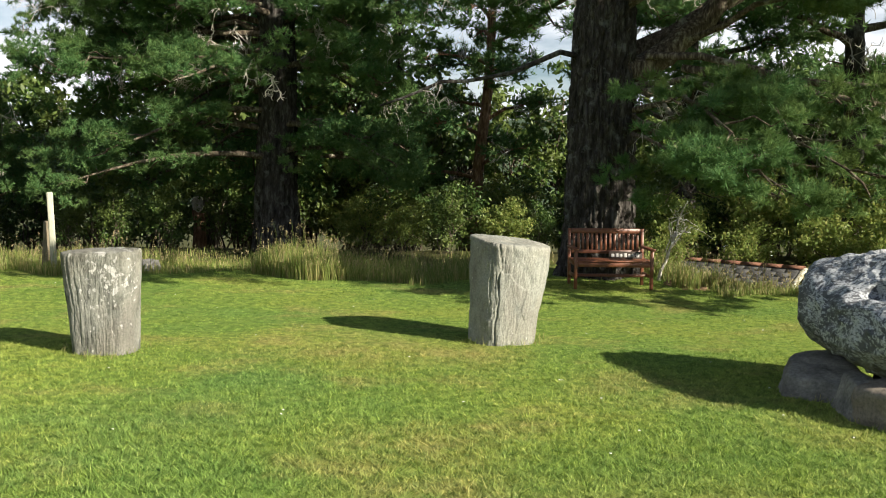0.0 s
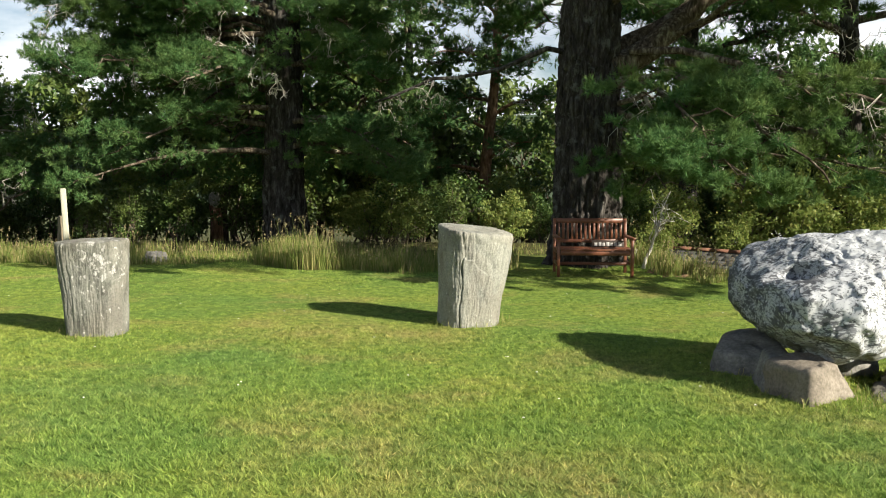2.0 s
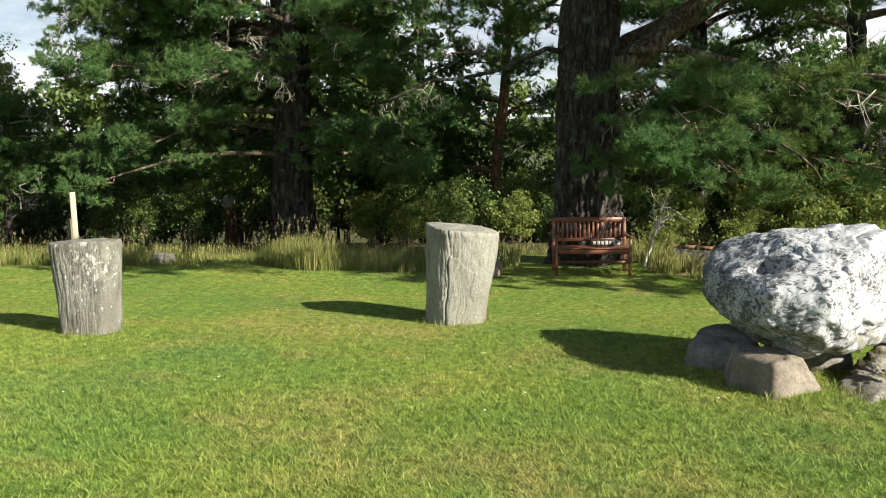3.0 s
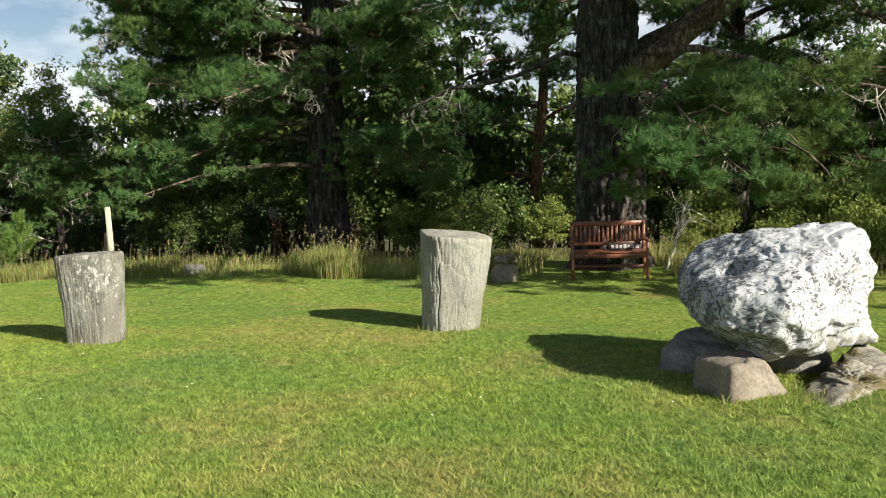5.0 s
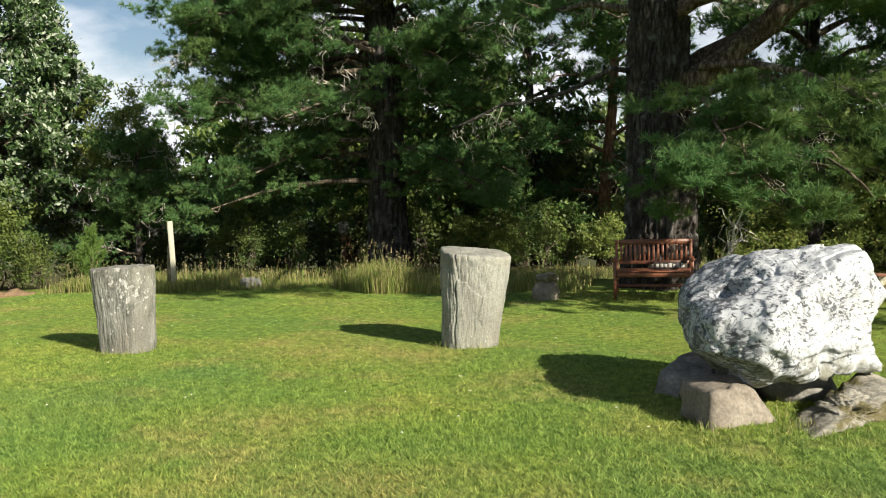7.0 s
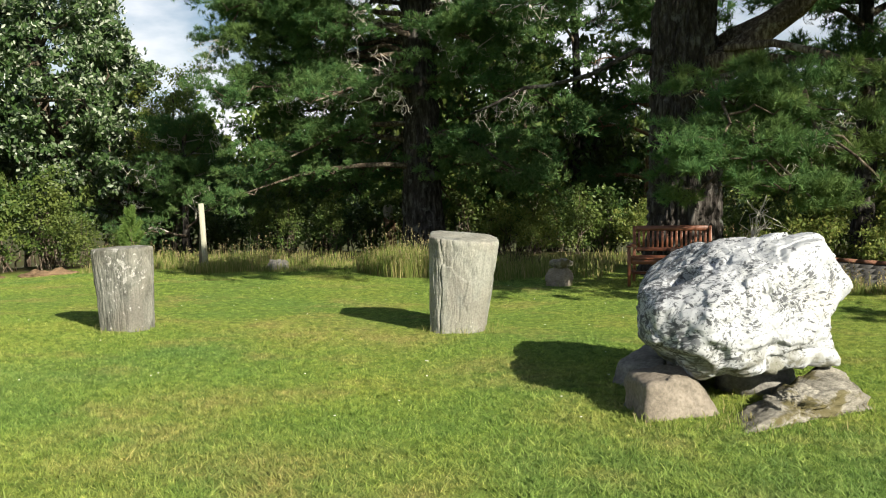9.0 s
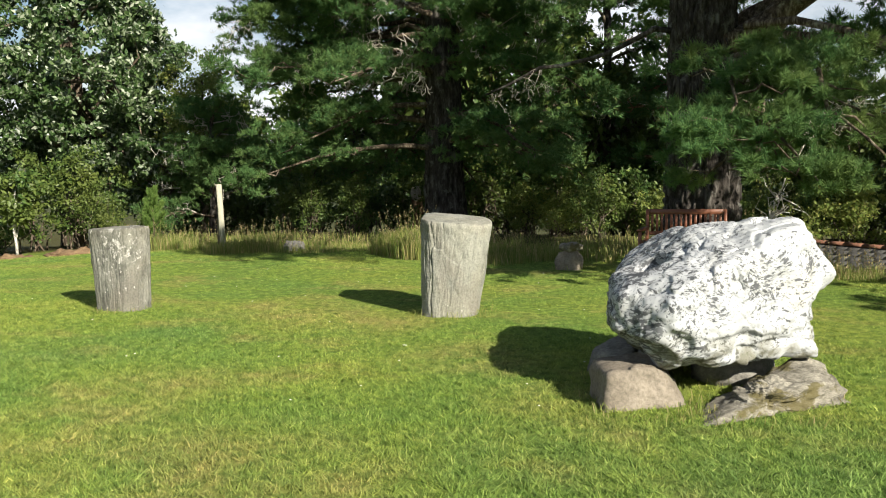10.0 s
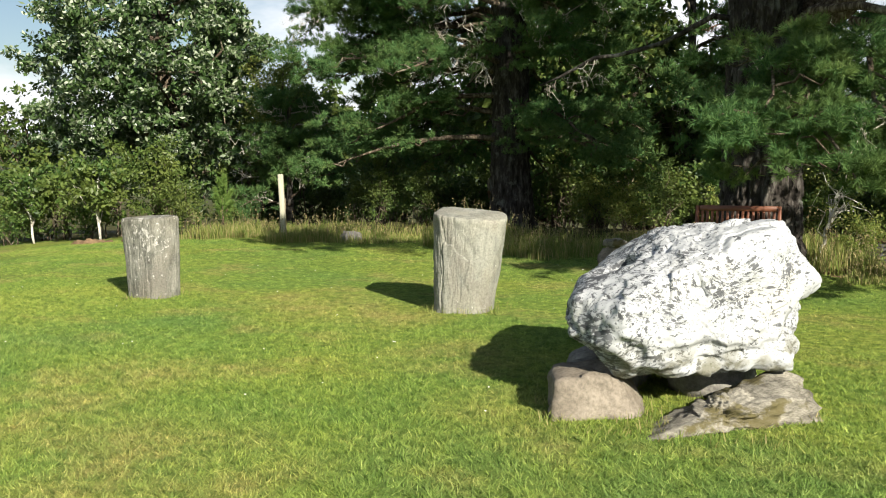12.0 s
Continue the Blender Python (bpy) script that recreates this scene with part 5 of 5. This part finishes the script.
def pine_sapling(base, height, seed):
    """A young pine: a thin stem with upright candles of long needles."""
    rng = np.random.default_rng(seed)
    ob = thing("pine_sapling", base, "waist-high bright green pine sapling in the tall grass", "tree", "pine saplings")
    g = Geo()
    tube(g, bent(base, np.asarray(base) + np.array([0.03, 0, height * 0.93]), 0, rng, 7, 0.1), [0.022 - 0.0025 * i for i in range(7)], 8, True)
    part("stem", g, M_LIMB, ob, smooth=True)
    for i in range(9):
        k = 0.42 + 0.55 * i / 8
        a = i * 2.4
        ln = height * (0.16 + 0.30 * (1 - k))
        p = np.asarray(base) + np.array([0.03 * k, 0, height * k * 0.93])
        way = unit(np.array([math.cos(a) * (1.15 - k), math.sin(a) * (1.15 - k), 0.75]))
        shoot, needles = Geo(), Geo()
        tube(shoot, bent(p, p + way * ln, -0.02, rng, 4, 0.1), [0.009, 0.008, 0.006, 0.003], 5, False)
        limb = part("shoot", shoot, M_LIMB, ob)
        n = 70
        where = p + way * ln * rng.uniform(0.2, 1.05, (n, 1))
        needle_tufts(needles, rng, where, unit(np.repeat(way[None], n, 0) + rng.normal(size=(n, 3)) * 0.2), 14, 0.12, 0.014, 0.5)
        part("needle_foliage", needles, M_NEEDLES_YOUNG, limb)


def leaf_clumps(rng, centre, radii, clumps, per, clump_r, hollow=0.55):
    """Leaf places in many small clumps over an uneven crown."""
    d = unit(rng.normal(size=(clumps, 3)))
    k = rng.uniform(hollow, 1.0, (clumps, 1)) * (0.8 + 0.2 * np.sin(d[:, :1] * 5 + d[:, 1:2] * 3))
    c = np.asarray(centre) + d * np.asarray(radii) * k
    r = clump_r * rng.uniform(0.5, 1.3, (clumps, 1, 1))
    return (c[:, None, :] + unit(rng.normal(size=(clumps, per, 3))) * r * rng.uniform(0.2, 1.0, (clumps, per, 1)) * np.array([1, 1, 0.7])).reshape(-1, 3), c


def broadleaf(name, base, height, crown_c, radii, clumps, per, clump_r, leaf, mat, bark, trunk_r, label, seed, group, category="tree"):
    rng = np.random.default_rng(seed)
    ob = thing(name, base, label, category, group)
    leaf_geo = Geo()
    where, centres = leaf_clumps(rng, crown_c, radii, clumps, per, clump_r)
    leaves(leaf_geo, rng, where, leaf)
    top = (crown_c[0], crown_c[1], crown_c[2] + radii[2] * 0.5)
    tg = Geo()
    tube(tg, bent(base, top, 0, rng, 8, 0.12), [trunk_r * (1 - 0.75 * i / 7) for i in range(8)], 12, True, 0.2)
    part("trunk", tg, bark, ob, smooth=True)
    for c in centres[:: max(1, len(centres) // 26)]:
        s = np.asarray(base) + (np.asarray(top) - np.asarray(base)) * rng.uniform(0.25, 0.8)
        wood = Geo()
        tube(wood, bent(s, c, 0.05, rng, 5, 0.25), [trunk_r * 0.4, trunk_r * 0.32, trunk_r * 0.24, trunk_r * 0.16, trunk_r * 0.06], 5, False)
        part("branch", wood, bark if bark is M_BIRCH else M_LIMB, ob, smooth=True)
    part("crown", leaf_geo, mat, ob)
    return ob


def shrub(name, at, radii, leaf, mat, label, seed, clumps=90, per=30, group="woodland shrubs", stems=7):
    """A many-stemmed bush standing on the ground."""
    rng = np.random.default_rng(seed)
    ob = thing(name, at, label, "shrub", group)
    leaf_geo = Geo()
    c = np.array([at[0], at[1], at[2] + radii[2]])
    where, centres = leaf_clumps(rng, c, radii, clumps, per, 0.32 * max(0.6, min(radii)), 0.35)
    where = where[where[:, 2] > at[2] + 0.02]
    leaves(leaf_geo, rng, where, leaf)
    for i in range(stems):
        e = centres[rng.integers(len(centres))]
        s = np.array([at[0] + rng.uniform(-0.25, 0.25) * radii[0], at[1] + rng.uniform(-0.25, 0.25) * radii[1], at[2] - 0.05])
        wood = Geo()
        tube(wood, bent(s, e, 0.1, rng, 6, 0.2), [0.03, 0.026, 0.022, 0.017, 0.012, 0.006], 5, False)
        part("stem", wood, M_LIMB, ob)
    part("foliage", leaf_geo, mat, ob)
    return ob


def build_woods():
    small_pine((0.55, 26.3, -0.55), 9.0, 0.19, 2.2, 2.2, M_RED_BARK, "slender pine with orange-red upper bark", 3, (0.5, 0.3), 0.5, 18, 26)
    small_pine((5.77, 23.9, -0.3), 9.0, 0.26, 3.2, 2.8, M_PINE_BARK, "dark-trunked pine standing back among shrubs", 6, (0.2, 0.0), 0.75, 20, 27)
    small_pine((-1.6, 27.5, -0.6), 9.0, 0.17, 3.0, 2.4, M_PINE_BARK, "slender pine behind the others", 9, (-0.2, 0.0), 0.5, 12, 26)
    small_pine((8.6, 20.8, -0.2), 9.0, 0.28, 2.4, 3.4, M_PINE_BARK, "bushy pine with low limbs at the lawn's far side", 12, (0, 0), 0.75, 20, 27)
    small_pine((12.5, 18.0, -0.4), 9.0, 0.28, 1.6, 3.2, M_PINE_BARK, "bushy pine with low limbs at the lawn's far side", 15, (0, 0), 0.7, 14, 20)
    small_pine((-11.2, 21.4, -0.2), 3.2, 0.10, 0.6, 1.35, M_PINE_BARK, "young bushy pine between the broad tree and the large pine", 17, (0, 0), 0.5, 13, 62, (13, 0.11, 0.012))
    pine_sapling((-9.15, 16.65, -0.03), 1.25, 19)
    pine_sapling((-10.1, 17.6, -0.09), 0.9, 23)
    broadleaf("whitebeam", (-16.3, 21.6, -0.5), 8, (-16.3, 21.6, 4.9), (5.0, 4.2, 5.0), 950, 84, 0.42, 0.18, M_WHITEBEAM, M_LIMB, 0.24, "tall broad tree with silvery-backed green leaves", 31, "broadleaf trees")
    broadleaf("young_tree", (-12.5, 22.7, -0.4), 5, (-12.35, 22.6, 3.3), (1.5, 1.2, 2.3), 190, 60, 0.36, 0.10, M_LEAF_YELLOW, M_LIMB, 0.09, "slim tree with yellowing leaves", 33, "broadleaf trees")
    broadleaf("rowan_sapling", (-13.0, 16.4, -0.3), 2.2, (-13.0, 16.4, 1.15), (1.0, 0.9, 0.7), 60, 44, 0.3, 0.15, M_LEAF, M_BIRCH, 0.035, "young tree with a thin pale stem at the lawn's edge", 35, "broadleaf trees")
    broadleaf("rowan_sapling", (-15.6, 16.4, -0.45), 2.2, (-15.8, 16.5, 1.0), (1.1, 0.9, 0.8), 60, 44, 0.3, 0.15, M_LEAF, M_BIRCH, 0.035, "young tree with a thin pale stem at the lawn's edge", 37, "broadleaf trees")
    broadleaf("birch_sapling", (3.43, 15.9, 0.05), 2.0, (3.85, 15.8, 1.05), (0.6, 0.5, 0.7), 16, 24, 0.2, 0.05, M_LEAF_YELLOW, M_BIRCH, 0.034, "spindly birch with thin white stems beside the bench", 39, "broadleaf trees")
    # understorey, built three ways and repeated
    kinds = [shrub("woodland_shrub", (0, 0, 0), (1.5, 1.2, 1.25), 0.145, M_LEAF, "dense leafy green shrub in the shade of the pines", 41, 72),
             shrub("woodland_shrub", (0, 0, 0), (1.2, 1.2, 1.7), 0.135, M_LEAF, "upright leafy green shrub in the shade of the pines", 43, 76),
             shrub("bright_shrub", (0, 0, 0), (1.1, 1.0, 0.95), 0.095, M_LEAF_YELLOW, "light yellow-green shrub, its leaf colour brightened as if sunlit", 47, 90, 46)]
    rng = np.random.default_rng(50)
    spots = []
    for i in range(24):
        x = -17 + i * 1.28 + rng.uniform(-0.4, 0.4)
        # the bright kind fills the middle, its colour giving a sunlit look
        spots.append((x, 26.0 + rng.uniform(-0.8, 1.0), 2 if -3.0 < x < 3.5 else rng.choice([0, 0, 1, 1, 2]), rng.uniform(0.85, 1.25)))
    for x, y, k, s in ((-14.8, 18.6, 1, 0.9), (-11.7, 18.1, 1, 0.45), (-12.8, 18.6, 1, 0.6), (-10.8, 18.4, 0, 0.4), (-17.4, 18.0, 0, 1.2), (-19.6, 17.2, 1, 1.1), (-8.2, 21.6, 1, 0.9), (-1.6, 22.3, 1, 0.8), (0.1, 21.8, 0, 0.75), (1.2, 21.0, 2, 0.7), (-1.1, 20.6, 2, 0.6), (-2.1, 21.2, 2, 0.7),
                       (4.7, 20.1, 2, 0.9), (6.0, 19.3, 2, 0.75), (7.3, 18.6, 2, 0.9), (8.6, 17.6, 2, 0.9), (10.2, 16.4, 2, 1.0), (6.6, 20.6, 2, 1.2), (7.7, 16.6, 2, 0.6), (3.9, 17.2, 2, 0.5), (8.2, 19.8, 2, 1.2), (-16.2, 16.2, 0, 0.6), (-14.4, 17.4, 0, 0.75), (-16.0, 17.6, 1, 0.7), (-18.0, 16.4, 0, 0.8), (-13.6, 18.8, 1, 0.9)):
        spots.append((x, y, k, s))
    for i in range(22):
        spots.append((-14 + i * 1.3 + rng.uniform(-0.4, 0.4), 29.0 + rng.uniform(-0.7, 0.7), rng.choice([0, 1]), rng.uniform(0.9, 1.2)))
    for i in range(15):
        if -6.0 < -8.5 + i * 0.95 < -2.2:
            continue
        spots.append((-8.5 + i * 0.95 + rng.uniform(-0.3, 0.3), 20.8 + rng.uniform(-0.6, 0.8), rng.choice([0, 1]), rng.uniform(0.35, 0.55)))
    for j, (x, y, k, s) in enumerate(spots):
        m = Matrix.Translation((x, y, ground_z(x, y) - 0.05)) @ Matrix.Rotation(j * 1.7, 4, "Z")
        ob = copy_thing(kinds[k], m)
        ob.scale = (s, s, s)
    wood_kind = broadleaf("woodland_tree", (0, 0, 0), 6, (0, 0, 3.6), (1.9, 1.9, 3.0), 110, 29, 0.55, 0.25, M_LEAF, M_LIMB, 0.12, "leafy woodland tree forming the dark backdrop behind the pines", 52, "woodland trees")
    for j in range(30):
        x = -26 + j * 1.75
        gap = -4.5 < x < 3.5
        s = (0.72 if 0.6 < x < 3.5 else 0.95 if gap else 1.05) * rng.uniform(0.9, 1.15)
        y = 31.5 + rng.uniform(-1.5, 1.5)
        copy_thing(wood_kind, Matrix.Translation((x, y, ground_z(x, y) - 0.1)) @ Matrix.Rotation(j * 2.1, 4, "Z")).scale = (s, s, s)
    for x, y, s in ((-15.4, 24.8, 0.8), (-18.5, 23.0, 0.9), (-21.5, 20.5, 0.8), (-23.0, 17.5, 0.7), (7.5, 26.5, 0.9), (9.5, 25.0, 1.0), (11.8, 22.6, 1.0), (13.5, 20.5, 1.0), (4.0, 26.5, 0.7)):
        copy_thing(wood_kind, Matrix.Translation((x, y, ground_z(x, y) - 0.1)) @ Matrix.Rotation(x * 2.1, 4, "Z")).scale = (s, s, s)
    for x, y, s in ((-7.4, 27.6, 1.3), (-6.0, 26.9, 1.35), (-4.4, 27.8, 1.35), (-2.9, 27.2, 1.1), (-1.4, 28.6, 1.1)):
        copy_thing(wood_kind, Matrix.Translation((x, y, ground_z(x, y) - 0.1)) @ Matrix.Rotation(x * 1.3, 4, "Z")).scale = (s, s, s)
    kinds.append(wood_kind)
    for ob in kinds:
        for o in (*ob.children_recursive, ob):
            bpy.data.objects.remove(o)


def build_caravan():
    """A white caravan parked on the lower ground far behind the trees."""
    at = (20.6, 66.5, ground_z(20.6, 66.5))
    ob = thing("caravan", at, "white touring caravan parked far off below the trees", "caravan")
    m = Matrix.Translation(at) @ Matrix.Rotation(radians(8), 4, "Z")
    part("body", bevel_box(Geo(), (-2.2, -1.05, 0.45), (2.2, 1.05, 2.5), 0.22, m), M_WHITE, ob)
    for x in (-1.4, 0.0, 1.3):
        part("window", bevel_box(Geo(), (x - 0.45, -1.08, 1.35), (x + 0.45, -1.04, 1.95), 0.015, m), M_DARK, ob, "dark tinted window")
    part("chassis", bevel_box(Geo(), (-2.0, -0.9, 0.30), (3.1, 0.9, 0.44), 0.02, m), M_DARK, ob)
    for y in (-0.95, 0.95):
        g = Geo()
        tube(g, [tuple(m @ Vector((0.1, y - 0.09, 0.32))), tuple(m @ Vector((0.1, y + 0.09, 0.32)))], [0.32, 0.32], 20, True)
        part("wheel", g, M_DARK, ob)


def build_soil():
    for x, y, rx, ry, h in ((-8.9, 16.1, 0.6, 0.28, 0.11), (-10.7, 16.0, 0.8, 0.28, 0.10), (-12.6, 15.9, 0.6, 0.3, 0.08), (3.76, 15.35, 0.45, 0.55, 0.05)):
        g = rock(Geo(), (x, y, ground_z(x, y) - 0.02), (rx, ry, h), [], 0.2, 0.25, 4, x, 3.0, 2.0)
        solid("soil_bank", g, M_SOIL, (x, y, ground_z(x, y)), "low bank of bare reddish-brown soil at the lawn's edge", "soil", smooth=True)


build_ground()
build_stones()
build_bench()
build_posts()
build_slate_cover()
build_great_pine()
build_left_pine()
build_woods()
build_soil()
build_caravan()
build_tall_grass()
build_daisies()
build_lawn_blades()
